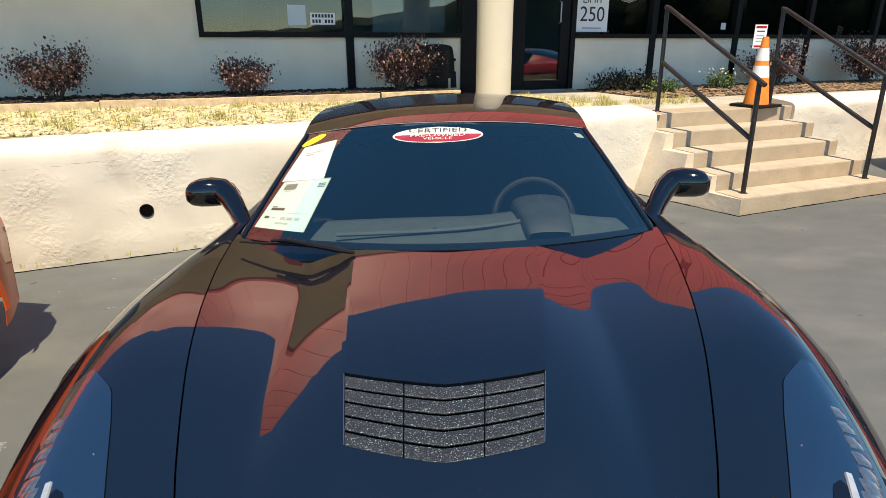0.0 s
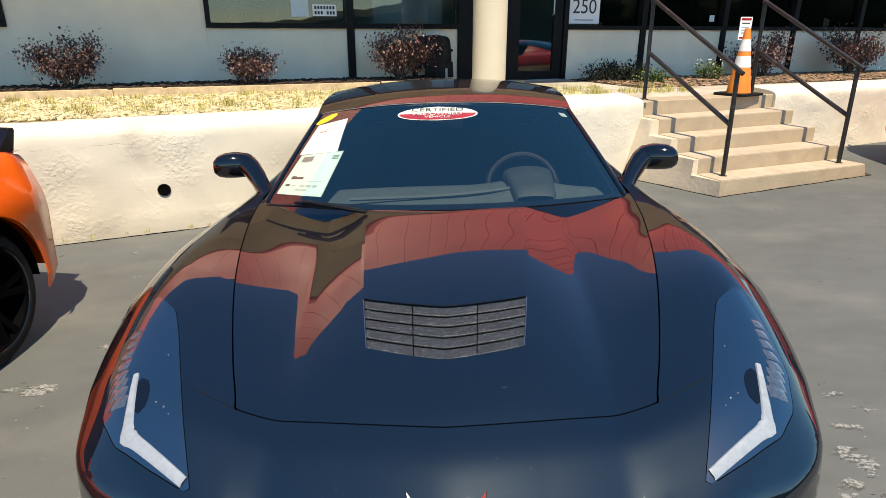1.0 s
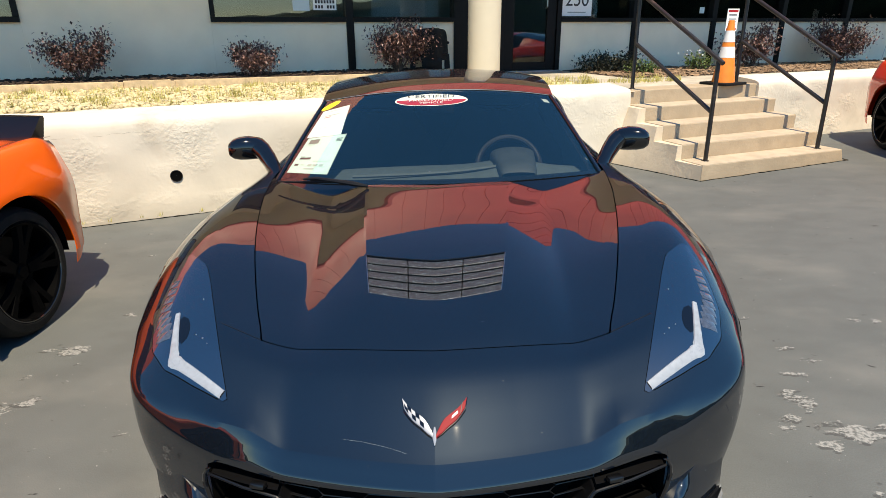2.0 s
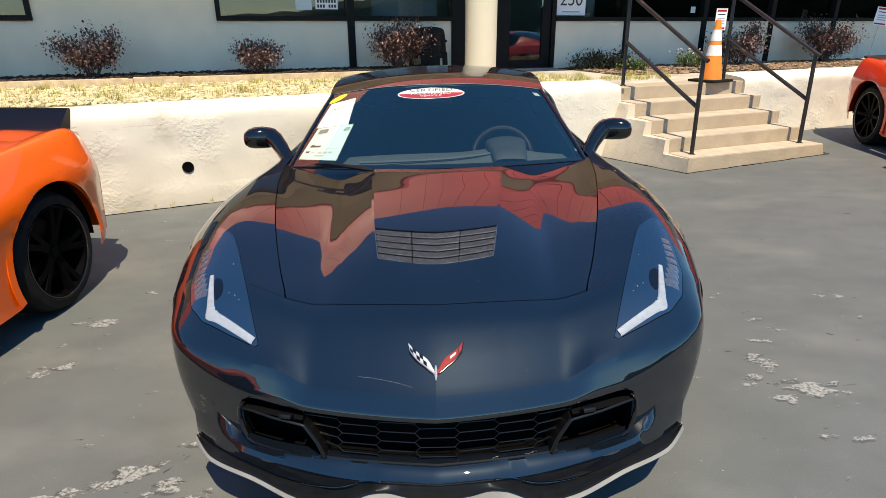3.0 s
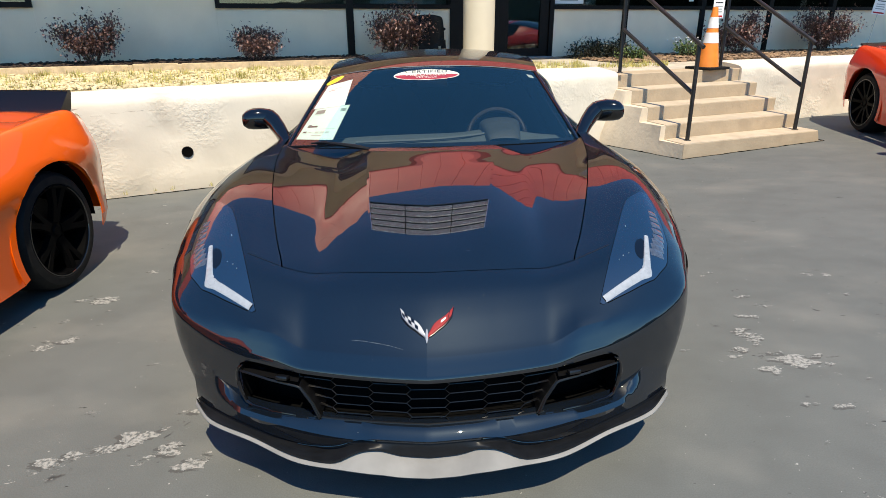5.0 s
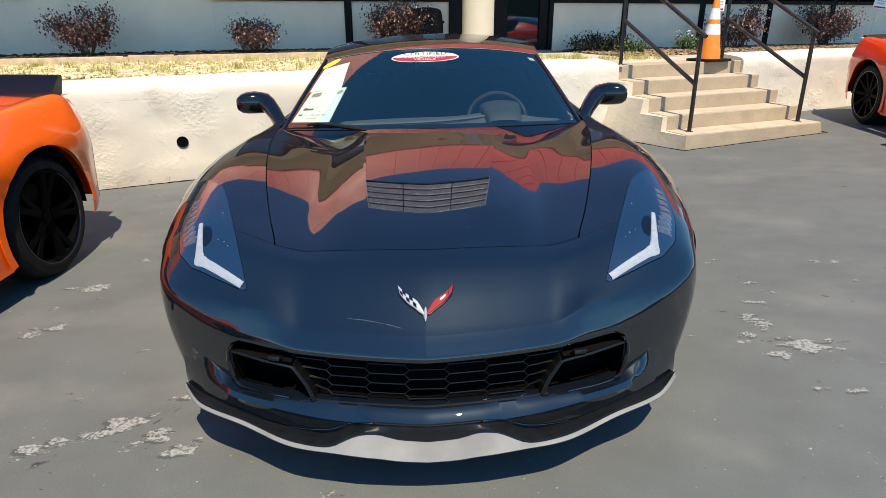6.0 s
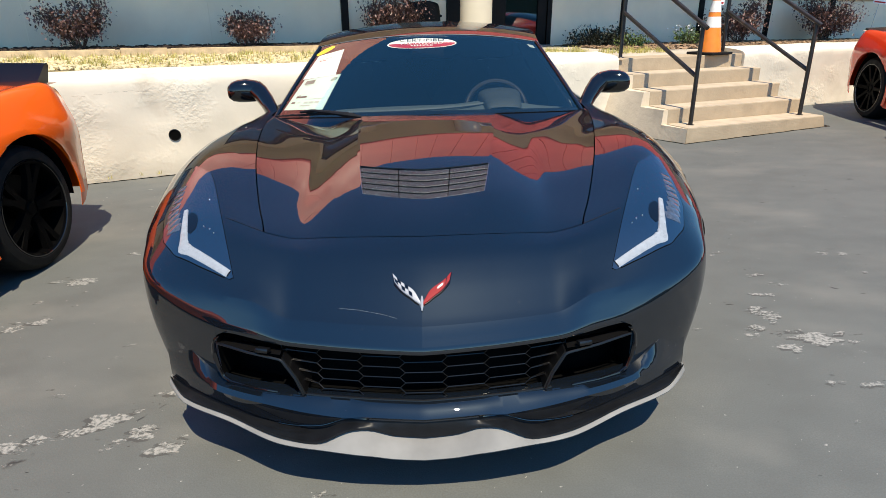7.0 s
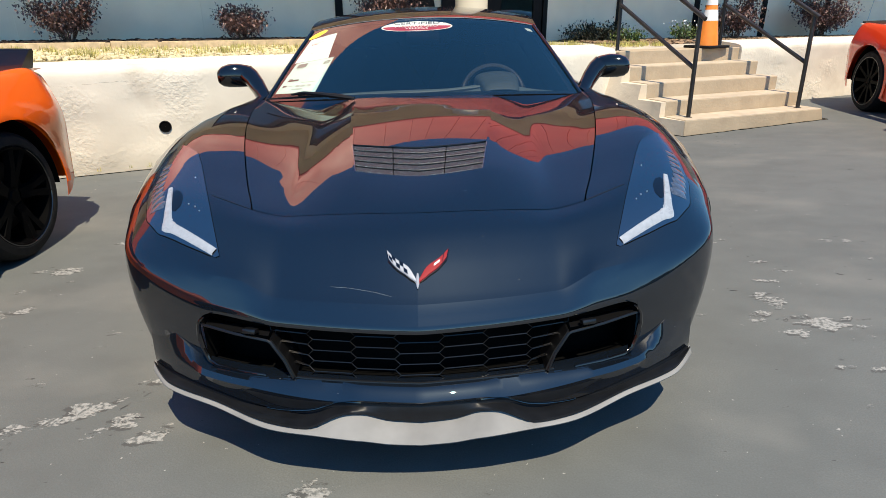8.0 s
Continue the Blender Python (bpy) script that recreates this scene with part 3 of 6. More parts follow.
for k in range(5):
    v0 = FRONT + GOING * k
    v1 = v0 + GOING + 0.02 if k < 4 else 0.45
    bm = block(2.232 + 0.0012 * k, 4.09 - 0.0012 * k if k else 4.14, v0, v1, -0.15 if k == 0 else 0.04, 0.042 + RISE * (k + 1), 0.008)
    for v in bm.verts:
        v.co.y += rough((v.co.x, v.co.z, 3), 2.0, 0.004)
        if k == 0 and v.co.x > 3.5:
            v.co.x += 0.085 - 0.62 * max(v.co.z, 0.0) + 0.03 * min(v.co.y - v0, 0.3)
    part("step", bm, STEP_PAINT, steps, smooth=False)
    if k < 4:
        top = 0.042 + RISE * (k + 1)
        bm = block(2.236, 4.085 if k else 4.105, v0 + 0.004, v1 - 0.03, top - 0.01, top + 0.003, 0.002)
        # worn top in a paler tone that also holds the sun on level faces
        part("tread", bm, LIT_TREAD_PAINT, steps, "worn tread, painted paler for the sun on its level face", smooth=False)

# pale rendered cheek along the open side of the flight: it flares out towards the wall at its foot
bm = bmesh.new()
rows = []
for k in range(5):
    top = 0.036 + RISE * (k + 1)
    for v in np.linspace(FRONT + GOING * k + 0.003, FRONT + GOING * (k + 1) + 0.002 if k < 4 else 0.10, 5):
        flare = 0.27 * min(1.0, max(0.0, (v + 1.06) / 1.06))
        rows.append([(2.231 - flare * max(0.0, 1 - f * top / 0.80) ** 0.8 + 0.006 * noise.noise(Vector((v * 3, f * top * 3, 2.0))), v, top * f) for f in (0.0, 0.12, 0.3, 0.5, 0.7, 0.85, 0.95, 1.0)] + [(2.30, v, top)])
grid(bm, rows)
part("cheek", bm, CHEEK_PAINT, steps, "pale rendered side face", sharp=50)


def joint(name, corners, label):
    """A ragged dirt-filled joint where masonry meets the asphalt."""
    pts = []
    for (u0, v0), (u1, v1) in zip(corners, corners[1:]):
        for t in np.arange(0, 1, 0.04 / math.hypot(u1 - u0, v1 - v0)):
            p = YARD @ Vector((u0 + (u1 - u0) * t, v0 + (v1 - v0) * t, 0))
            pts.append((p.x, p.y + rough((p.x * 6, p.y, 1), 1.5, 0.010), 0.001))
    radii = [0.004 + 0.010 * abs(noise.noise(Vector((k * 0.37, 4.0, 0)))) for k in range(len(pts))]
    return tagged(part(name, tube(bmesh.new(), pts, radii, 5), DARK, smooth=False), label, "joint", kind="structure")


joint("joint_steps", [(1.95, -0.02), (2.225, -1.065), (4.225, -1.065), (4.235, -0.70)], "dark ragged joint at the foot of the steps")
joint("joint_wall", [(-8.0, 0.0), (2.15, 0.0)], "dark ragged joint at the foot of the stucco wall")


def handrail(u):
    ob = placed(thing("handrail", "black painted steel pipe handrail, slightly rusted, on the steps", "handrail", "handrails of the steps"), YARD)
    foot, head = 0.042 + RISE, 0.042 + 5 * RISE
    r = 0.021
    part("lower_post", tube(bmesh.new(), [(u, -0.915, foot), (u, -0.905, 1.13)], r, 14), RAIL_PAINT, ob)
    part("upper_post", tube(bmesh.new(), [(u, 0.295, head), (u, 0.305, 1.76)], r, 14), RAIL_PAINT, ob)
    part("top_rail", tube(bmesh.new(), [(u, -0.965, 1.105), (u, -0.93, 1.125), (u, 0.28, 1.755), (u, 0.325, 1.765)], r, 14), RAIL_PAINT, ob)
    part("mid_rail", tube(bmesh.new(), [(u, -0.895, 0.665), (u, 0.30, 1.255)], r, 14), RAIL_PAINT, ob)
    for v, z in ((-0.915, foot), (0.295, head)):
        part("base_plate", lathe(bmesh.new(), [(0.001, 0.006), (0.036, 0.006), (0.04, 0.0)], 16, m=pose(u, v, z)), RAIL_PAINT, ob)
    return ob


# broken corner at the end of the lowest step
r = np.random.default_rng(21)
for u, v, z, size in ((4.205, -1.055, 0.03, 0.034), (4.19, -1.062, 0.055, 0.024), (4.225, -1.03, 0.012, 0.03), (4.165, -1.064, 0.02, 0.018)):
    scatter("chipped_patch", ICO_V, ICO_F, np.array([(u, v, z)]), np.array([[size]]), random_turns(r, 1), DIRT, steps, label="dark broken concrete")

handrail(2.40)
handrail(3.92)

# ---- traffic cone on the landing
cone = placed(thing("traffic_cone", "orange traffic cone with two white bands on a black base", "traffic cone"), YARD @ pose(3.66, 0.24, 0.042 + 5 * RISE, 0, 0, 8))
bm = block(-0.185, 0.185, -0.185, 0.185, 0.0, 0.03, 0.008)
part("base", bm, RUBBER, cone)


def cone_band(z0, z1, material, name, extra=0.0):
    def radius(z):
        return 0.128 - (0.128 - 0.030) * (z - 0.03) / 0.68
    return part(name, lathe(bmesh.new(), [(radius(z0) + extra, z0), (radius(z1) + extra, z1)], 32), material, cone)


cone_band(0.03, 0.70, CONE_ORANGE, "cone_body")
cone_band(0.305, 0.425, CONE_WHITE, "white_band", 0.002)
cone_band(0.475, 0.60, CONE_WHITE, "white_band", 0.002)
part("tip", lathe(bmesh.new(), [(0.031, 0.70), (0.029, 0.712), (0.018, 0.714), (0.016, 0.66)], 24), CONE_ORANGE, cone)

# ---- building: front wall at v = 3.2 with dark window frames
SILL, HEAD, SOFFIT_Z, FLOOR_Z = 1.585, 2.78, 3.145, 0.80
front = placed(thing("wall_front", "shaded cream building front with dark bronze window frames", "wall", kind="structure"), HOUSE)
SPANS = [(-6.6, -5.2), (-5.1, -4.0), (-1.83, -0.16), (-0.06, 1.42), (3.21, 4.55), (4.64, 6.20), (6.29, 7.80), (7.90, 9.45), (9.55, 11.2)]
part("upper_wall", block(-12, 14, 3.2, 3.4, HEAD + 0.06, SOFFIT_Z), WALL, front, smooth=False)
for a, b in ((-12, -6.66), (-3.94, -1.89), (11.26, 14)):
    part("wall_pier", block(a, b, 3.2, 3.4, 0.2, HEAD + 0.06), WALL, front, smooth=False)
for a, b in ((-6.66, -5.2), (-5.1, -3.94), (-1.89, -0.16), (-0.06, 1.42), (3.21, 4.55), (4.64, 6.20), (6.29, 7.80), (7.90, 9.45), (9.55, 11.26)):
    part("lower_panel", block(a, b, 3.2, 3.38, 0.2, SILL - 0.06, 0.003), WALL, front, smooth=False)
for u in (-5.15, -0.11, 4.595, 6.245, 7.85, 9.5):
    part("mullion", block(u - 0.05, u + 0.05, 3.165, 3.36, 0.5, HEAD, 0.004), BRONZE, front, smooth=False)
part("wide_mullion", block(1.42, 1.68, 3.165, 3.36, 0.5, HEAD, 0.004), BRONZE, front, smooth=False)

for k, (a, b) in enumerate(SPANS):
    win = placed(thing(f"window_{k + 1}", "dark bronze framed shop window reflecting the car park", "window", kind="structure"), HOUSE)
    a0 = a - 0.06 if k in (0, 2) else a
    b0 = b + 0.06 if k in (1, 8) else b
    part("window_sill", block(a0, b0, 3.15, 3.37, SILL - 0.06, SILL, 0.004), BRONZE, win, smooth=False)
    part("window_head", block(a0, b0, 3.165, 3.37, HEAD, HEAD + 0.06, 0.004), BRONZE, win, smooth=False)
    if a0 < a:
        part("window_jamb", block(a0, a, 3.165, 3.37, SILL, HEAD, 0.004), BRONZE, win, smooth=False)
    if b0 > b:
        part("window_jamb", block(b, b0, 3.165, 3.37, SILL, HEAD, 0.004), BRONZE, win, smooth=False)
    pane = part("pane", block(a, b, 3.26, 3.268, SILL, HEAD), WINDOW, win, smooth=False)

# door with its frame and sidelight
door = placed(thing("door_1", "dark bronze glazed entrance door, closed", "door", kind="structure"), HOUSE)
part("sidelight_frame", block(1.68, 1.74, 3.165, 3.36, FLOOR_Z, HEAD, 0.004), BRONZE, door, smooth=False)
part("sidelight_pane", block(1.74, 2.10, 3.26, 3.268, FLOOR_Z + 0.1, HEAD), WINDOW, door, smooth=False)
part("sidelight_rail", block(1.74, 2.10, 3.2, 3.33, FLOOR_Z, FLOOR_Z + 0.1, 0.004), BRONZE, door, smooth=False)
for a, b in ((2.10, 2.22), (3.13, 3.21)):
    part("door_jamb", block(a, b, 3.165, 3.36, 0.5, HEAD, 0.004), BRONZE, door, smooth=False)
for a, b in ((2.225, 2.40), (2.97, 3.125)):
    part("door_stile", block(a, b, 3.19, 3.24, FLOOR_Z + 0.02, HEAD - 0.01, 0.006), BRONZE, door, smooth=False)
part("bottom_rail", block(2.40, 2.97, 3.19, 3.24, FLOOR_Z + 0.02, FLOOR_Z + 0.14, 0.006), BRONZE, door, smooth=False)
part("top_rail", block(2.40, 2.97, 3.19, 3.24, HEAD - 0.13, HEAD - 0.01, 0.006), BRONZE, door, smooth=False)
part("door_pane", block(2.40, 2.97, 3.212, 3.22, FLOOR_Z + 0.14, HEAD - 0.13), WINDOW, door, smooth=False)
part("threshold", block(1.68, 3.21, 3.12, 3.36, 0.7, FLOOR_Z + 0.015, 0.004), METAL, door, smooth=False)
bm = tube(bmesh.new(), [(2.93, 3.185, 1.72), (2.93, 3.14, 1.74), (2.93, 3.14, 2.0), (2.93, 3.185, 2.02)], 0.012, 10)
part("door_handle", bm, METAL, door)

# the room behind the glass
setting("room_floor", block(-12, 14, 3.4, 8.0, 0.6, FLOOR_Z), CONCRETE, HOUSE, "plain floor of the showroom office", "floor", smooth=False)
setting("wall_room_back", block(-12, 14, 8.0, 8.2, 0.6, 3.4), ROOM, HOUSE, "plain grey back wall of the office", "wall", smooth=False)
setting("wall_room_left", block(-12.2, -12, 3.2, 8.2, 0.2, 3.4), WALL, HOUSE, "plain end wall of the building", "wall", smooth=False)
setting("wall_room_right", block(14, 14.2, 3.2, 8.2, 0.2, 3.4), WALL, HOUSE, "plain end wall of the building", "wall", smooth=False)
setting("ceiling", block(-12, 14, 3.4, 8.0, 3.0, 3.1), ROOM, HOUSE, "plain office ceiling", "ceiling", smooth=False)

# overhang: tan soffit and beam, red metal roof with raised seams
EAVE = 1.61
setting("soffit", block(-12.2, 14.2, EAVE + 0.14, 3.2, SOFFIT_Z, SOFFIT_Z + 0.1), SOFFIT, HOUSE, "tan painted soffit under the overhanging roof", "soffit", smooth=False)
setting("eave_beam", block(-12.2, 14.2, EAVE, EAVE + 0.14, SOFFIT_Z - 0.012, SOFFIT_Z + 0.1, 0.004), SOFFIT, HOUSE, "tan painted beam along the eave", "beam", smooth=False)
roof = placed(thing("roof", "red standing seam metal mansard roof of the building", "roof", kind="structure"), HOUSE)
R0, R1 = (EAVE - 0.06, SOFFIT_Z + 0.03), (2.175, 5.13)
bm = bmesh.new()
grid(bm, [[(-12.3, v, z), (14.3, v, z)] for v, z in (R0, R1, (R1[0] + 0.3, R1[1] + 0.02), (8.2, R1[1] + 0.3), (8.2, 3.2))])
part("roof_sheet", bm, ROOF, roof, smooth=False)
slope = math.atan2(R1[1] - R0[1], R1[0] - R0[0])
for k in range(62):
    u = -12.1 + 0.425 * k
    bm = bmesh.new()
    bar(bm, (u, R0[0], R0[1] + 0.012), (u, R1[0], R1[1] + 0.012), 0.030, 0.028)
    part("seam", bm, ROOF, roof, smooth=False)
part("gutter", block(-12.3, 14.3, R0[0] - 0.03, R0[0] + 0.06, R0[1] - 0.045, R0[1] + 0.02, 0.008), ROOF, roof, smooth=False)

column = placed(thing("column", "round cream painted column carrying the eave", "column", kind="structure"), HOUSE)
part("shaft", lathe(bmesh.new(), [(0.205, 0.72), (0.205, SOFFIT_Z)], 48, m=pose(1.285, 1.86, 0)), COLUMN, column)

# sheets and signs behind the windows


def sheet(name, u0, u1, z0, z1, material, label, v=3.255):
    return tagged(placed(part(name, block(u0, u1, v, v + 0.003, z0, z1), material, smooth=False), HOUSE), label, "sign")


sheet("notice", -0.85, -0.63, 1.665, 1.90, PAPER, "blank white notice taped to the window")
board_sign = sheet("window_sign", -0.58, -0.27, 1.675, 1.815, WHITE_INK, "small white sign with dark unreadable writing in the window")
for k, z in enumerate((1.778, 1.715)):
    for j in range(7):
        u = -0.555 + 0.039 * j
        if k and j == 3:
            continue
        part("bar", block(u, u + 0.026, 3.2515, 3.2545, z - 0.02, z + 0.02), INK, board_sign, smooth=False)
limit = sheet("limit_sign", 3.25, 3.80, 1.61, 2.21, WHITE_INK, "white limit sign with large dark numerals in the window")

FACE = pose(0, 0, 0, 90, 0, 0)
lettering("word", "LIMIT", 0.15, INK, pose(3.525, 3.2525, 2.05) @ FACE, limit)
lettering("numerals", "250", 0.29, INK, pose(3.525, 3.2525, 1.845) @ FACE, limit)
part("bar", block(3.36, 3.69, 3.2515, 3.2545, 1.655, 1.672), INK_GREY, limit, smooth=False)
sheet("leaflet", 3.87, 3.98, 1.61, 1.92, PAPER, "plain white leaflet standing in the window", 3.30)
sheet("switch_plate", 5.98, 6.08, 1.66, 1.76, PAPER, "small white plate at the window")
sheet("pale_blind", 0.28, 1.30, 1.60, 2.7, BLIND, "pale blind behind the window", 3.50)
sheet("pale_blind", 3.9, 4.45, 1.75, 2.7, BLIND, "pale blind behind the window", 3.7)
sheet("pale_blind", 4.75, 5.7, 1.60, 2.7, BLIND, "pale blind behind the window", 3.8)
sheet("pale_blind", 8.0, 9.3, 1.60, 2.7, BLIND, "pale blind behind the window", 3.8)

# ---- planting
LEAF_V = [(0, 0, 0), (0.32, 0.5, 0.08), (0, 1.0, 0.0), (-0.32, 0.5, 0.08)]
LEAF_F = [(0, 1, 2), (0, 2, 3)]


def shrub(name, u, v, z, width, height, leaves, leaf, material, label, stems=11, seed=1):
    leaves = int(leaves * 1.35)
    r = np.random.default_rng(seed)
    ob = placed(thing(name, label, "shrub", "shrubs along the building"), HOUSE @ pose(u, v, z))
    tips, lines = [], []
    for k in range(stems):
        a = 2 * math.pi * (k + r.random() * 0.7) / stems
        out = width * 0.5 * r.uniform(0.35, 1.0)
        high = height * r.uniform(0.55, 1.0) * (1.0 - 0.35 * (out / (width * 0.5)) ** 2)
        p0 = np.array([0.03 * math.cos(a), 0.03 * math.sin(a), 0.0])
        p2 = np.array([out * math.cos(a), 0.62 * out * math.sin(a), high])
        p1 = (p0 + p2) / 2 + np.array([0, 0, high * 0.16])
        line = [(1 - t) ** 2 * p0 + 2 * t * (1 - t) * p1 + t * t * p2 for t in np.linspace(0, 1, 7)]
        lines.append(line)
        part("stem", tube(bmesh.new(), line, [0.008 * (1 - 0.8 * t) for t in np.linspace(0, 1, 7)], 5), BARK, ob)
    at = []
    for _ in range(leaves):
        line = lines[r.integers(len(lines))]
        t = r.uniform(0.22, 1.0) ** 0.75
        k = min(int(t * 6), 5)
        p = line[k] + (line[k + 1] - line[k]) * (t * 6 - k)
        at.append(p + r.normal(0, 1, 3) * np.array([0.045, 0.045, 0.036]) * (0.6 + width))
    at = np.array(at)
    at[:, 2] = np.maximum(at[:, 2], 0.02)
    sizes = r.uniform(0.6, 1.3, (leaves, 1)) * leaf * 0.92 * np.ones((1, 3))
    foliage = scatter("foliage", LEAF_V, LEAF_F, at, sizes, random_turns(r, leaves), material, ob)
    foliage["kind"] = "stuff"
    return ob


PURPLE = "purple-leaved loose shrub in the mulch bed"
shrub("shrub", -4.95, 2.62, 0.89, 0.9, 0.75, 1900, 0.045, LEAF_PURPLE, PURPLE, seed=3)
shrub("shrub", -3.33, 2.58, 0.89, 0.80, 0.60, 2200, 0.042, LEAF_PURPLE, PURPLE, seed=4)
shrub("shrub", -1.47, 2.58, 0.89, 0.66, 0.50, 1900, 0.042, LEAF_PURPLE, PURPLE, seed=5)
shrub("shrub", 0.36, 2.58, 0.89, 0.98, 0.70, 3300, 0.042, LEAF_PURPLE, PURPLE, stems=15, seed=6)
shrub("shrub", 6.62, 2.62, 0.80, 1.15, 0.74, 2300, 0.05, LEAF_PURPLE, PURPLE, stems=14, seed=7)
shrub("shrub", 8.65, 2.62, 0.80, 1.4, 0.86, 3000, 0.052, LEAF_PURPLE, PURPLE, stems=16, seed=8)
shrub("low_plant", 3.95, 2.75, 0.80, 1.25, 0.21, 2600, 0.045, shader("dark_leaf", (0.011, 0.016, 0.008), rough=0.6, island=0.5), "dark low shrub in the shade of the wall", stems=16, seed=9)
shrub("low_plant", 4.05, 2.15, 0.80, 0.62, 0.18, 420, 0.045, LEAF_GREEN, "bright green low plant in the bark mulch", stems=12, seed=10)
flower = shrub("flowering_plant", 5.35, 2.45, 0.80, 0.6, 0.26, 420, 0.045, LEAF_GREEN, "green low plant with small white flowers", stems=12, seed=11)
at = np.stack([rng.normal(0, 0.15, 26), rng.normal(0, 0.1, 26), rng.uniform(0.2, 0.3, 26)], -1)
blossom = scatter("blossoms", ICO_V, ICO_F, at, np.full((26, 1), 0.011), random_turns(rng, 26), WHITE_INK, flower)
blossom["kind"] = "stuff"

# ---- chair in the shade beside the window
chair = placed(thing("garden_chair", "black plastic tub chair with its back turned, by the wall", "chair"), HOUSE @ pose(0.985, 2.93, 0.885))
bm = bmesh.new()
half = spline((0.13, 0.292), (0.35, 0.275), (0.48, 0.258), (0.53, 0.240), (0.552, 0.205), (0.560, 0.15))
grid(bm, [[(half(z) * u, 0.12 * abs(u) ** 2.5 - 0.05 * (z - 0.13), z - 0.012 * u * u) for u in np.linspace(-1, 1, 15)] for z in (0.13, 0.2, 0.28, 0.36, 0.44, 0.49, 0.52, 0.54, 0.552, 0.560)])
part("backrest", thicken(bm, 0.02), PLASTIC, chair)
part("seat", block(-0.24, 0.24, 0.02, 0.44, 0.20, 0.225, 0.008), PLASTIC, chair)
part("apron", block(-0.15, 0.15, 0.005, 0.025, 0.0, 0.16, 0.006), PLASTIC, chair)
for x in (-1, 1):
    for y in (0.11, 0.42):
        bm = bmesh.new()
        grid(bm, [[(x * 0.225, y, z), (x * (0.302 - 0.06 * z), y, z)] for z in (0.0, 0.08, 0.15, 0.21)])
        part("leg", thicken(bm, 0.03), PLASTIC, chair)
    part("armrest", tube(bmesh.new(), [(x * 0.28, 0.10, 0.36), (x * 0.285, 0.25, 0.37), (x * 0.27, 0.42, 0.34), (x * 0.26, 0.43, 0.20)], 0.02, 8), PLASTIC, chair)

# ---- small signs on stakes
def stake_sign(u, v, z0, z1, w, foot, tilt=0):
    ob = placed(thing("stake_sign", "small white and red sign on a thin stake", "sign", "stake signs"), HOUSE @ pose(u, v, 0, 0, tilt, -18))
    part("panel", block(-w / 2, w / 2, -0.004, 0.004, z0, z1, 0.001), WHITE_INK, ob, smooth=False)
    h = z1 - z0
    part("red_band", block(-w * 0.42, w * 0.42, -0.0065, -0.0045, z1 - 0.15 * h, z1 - 0.05 * h), RED_INK, ob, smooth=False)
    part("red_band", block(-w * 0.42, w * 0.42, -0.0065, -0.0045, z0 + 0.05 * h, z0 + 0.13 * h), RED_INK, ob, smooth=False)
    for f in (0.70, 0.52, 0.40, 0.28):
        part("bar", block(-w * 0.33, w * 0.33, -0.0065, -0.0045, z0 + f * h, z0 + (f + 0.05) * h), INK_GREY if f < 0.6 else INK, ob, smooth=False)
    part("stake", tube(bmesh.new(), [(0, 0.008, foot), (0, 0.008, z1 - 0.05)], 0.006, 8), METAL, ob)


stake_sign(5.0, 1.56, 1.385, 1.68, 0.165, 0.79)
stake_sign(9.6, 2.5, 1.45, 1.77, 0.26, 0.79, 6)
# ---- sports cars: one low coupe shape, nose at y = 0, tail at y = 4.5
AXLE_F, AXLE_R = 1.0, 3.70
ARCH = {AXLE_F: 0.362, AXLE_R: 0.405}


def plan(x):
    """How far the pointed nose sweeps back at half width x."""
    x = abs(x)
    return 0.30 * (x / 0.9) ** 2 + 0.14 * (math.hypot(x, 0.012) - 0.012) / 0.888


NOSE = spline((0, 0.0), (0.1, 0.010), (0.22, 0.026), (0.31, 0.042), (0.4, 0.066), (0.5, 0.095), (0.6, 0.138), (0.7, 0.195), (0.8, 0.280), (0.86, 0.352), (0.9, 0.43))
LIP_Y = spline((0, -0.055), (0.15, -0.055), (0.3, -0.035), (0.39, -0.013), (0.57, 0.085), (0.73, 0.17), (0.80, 0.25), (0.86, 0.34))


def nose(x):
    """Plan of the bumper's face."""
    return NOSE(abs(x))


def lip(x):
    """Plan of the splitter."""
    return LIP_Y(abs(x))


SWEEP = spline((0, 0.61), (0.07, 0.605), (0.15, 0.595), (0.25, 0.56), (0.352, 0.51), (0.52, 0.53), (0.7, 0.60), (1.0, 0.84), (1.25, 0.95), (1.42, 1.0), (1.8, 0.95), (2.3, 0.5), (2.8, 0.1), (3.4, 0.0), (4.0, -0.06), (4.45, -0.36))

# guide lines along the car: half width and height as functions of the station
TOP = spline((0.05, 0.426), (0.07, 0.453), (0.09, 0.4795), (0.10, 0.486), (0.142, 0.518), (0.205, 0.568), (0.28, 0.6165), (0.352, 0.6433), (0.41, 0.6632), (0.48, 0.6832), (0.61, 0.7141), (0.72, 0.7401), (0.835, 0.7665), (0.92, 0.7825), (1, 0.7952), (1.1, 0.8084), (1.2, 0.8190), (1.3, 0.8303), (1.36, 0.8366), (1.42, 0.8403), (2, 0.8600), (3.4, 0.92), (4.1, 0.955), (4.45, 0.915))
CREASE = spline((0.05, 0.0000), (0.352, 0.0052), (0.61, -0.0071), (0.835, -0.0028), (1.1, 0.0023), (1.42, 0.0092), (4.45, 0.0))
# hood: a flat bulge with a low side wall, a flank that steepens to a sharp valley, then a gentle rise to the fender
WALL_H = spline((0.05, 0.0), (0.57, 0.0), (0.66, 0.0022), (0.80, 0.0020), (1.0, 0.0014), (1.3, 0.0010), (1.5, 0.0), (4.45, 0.0))
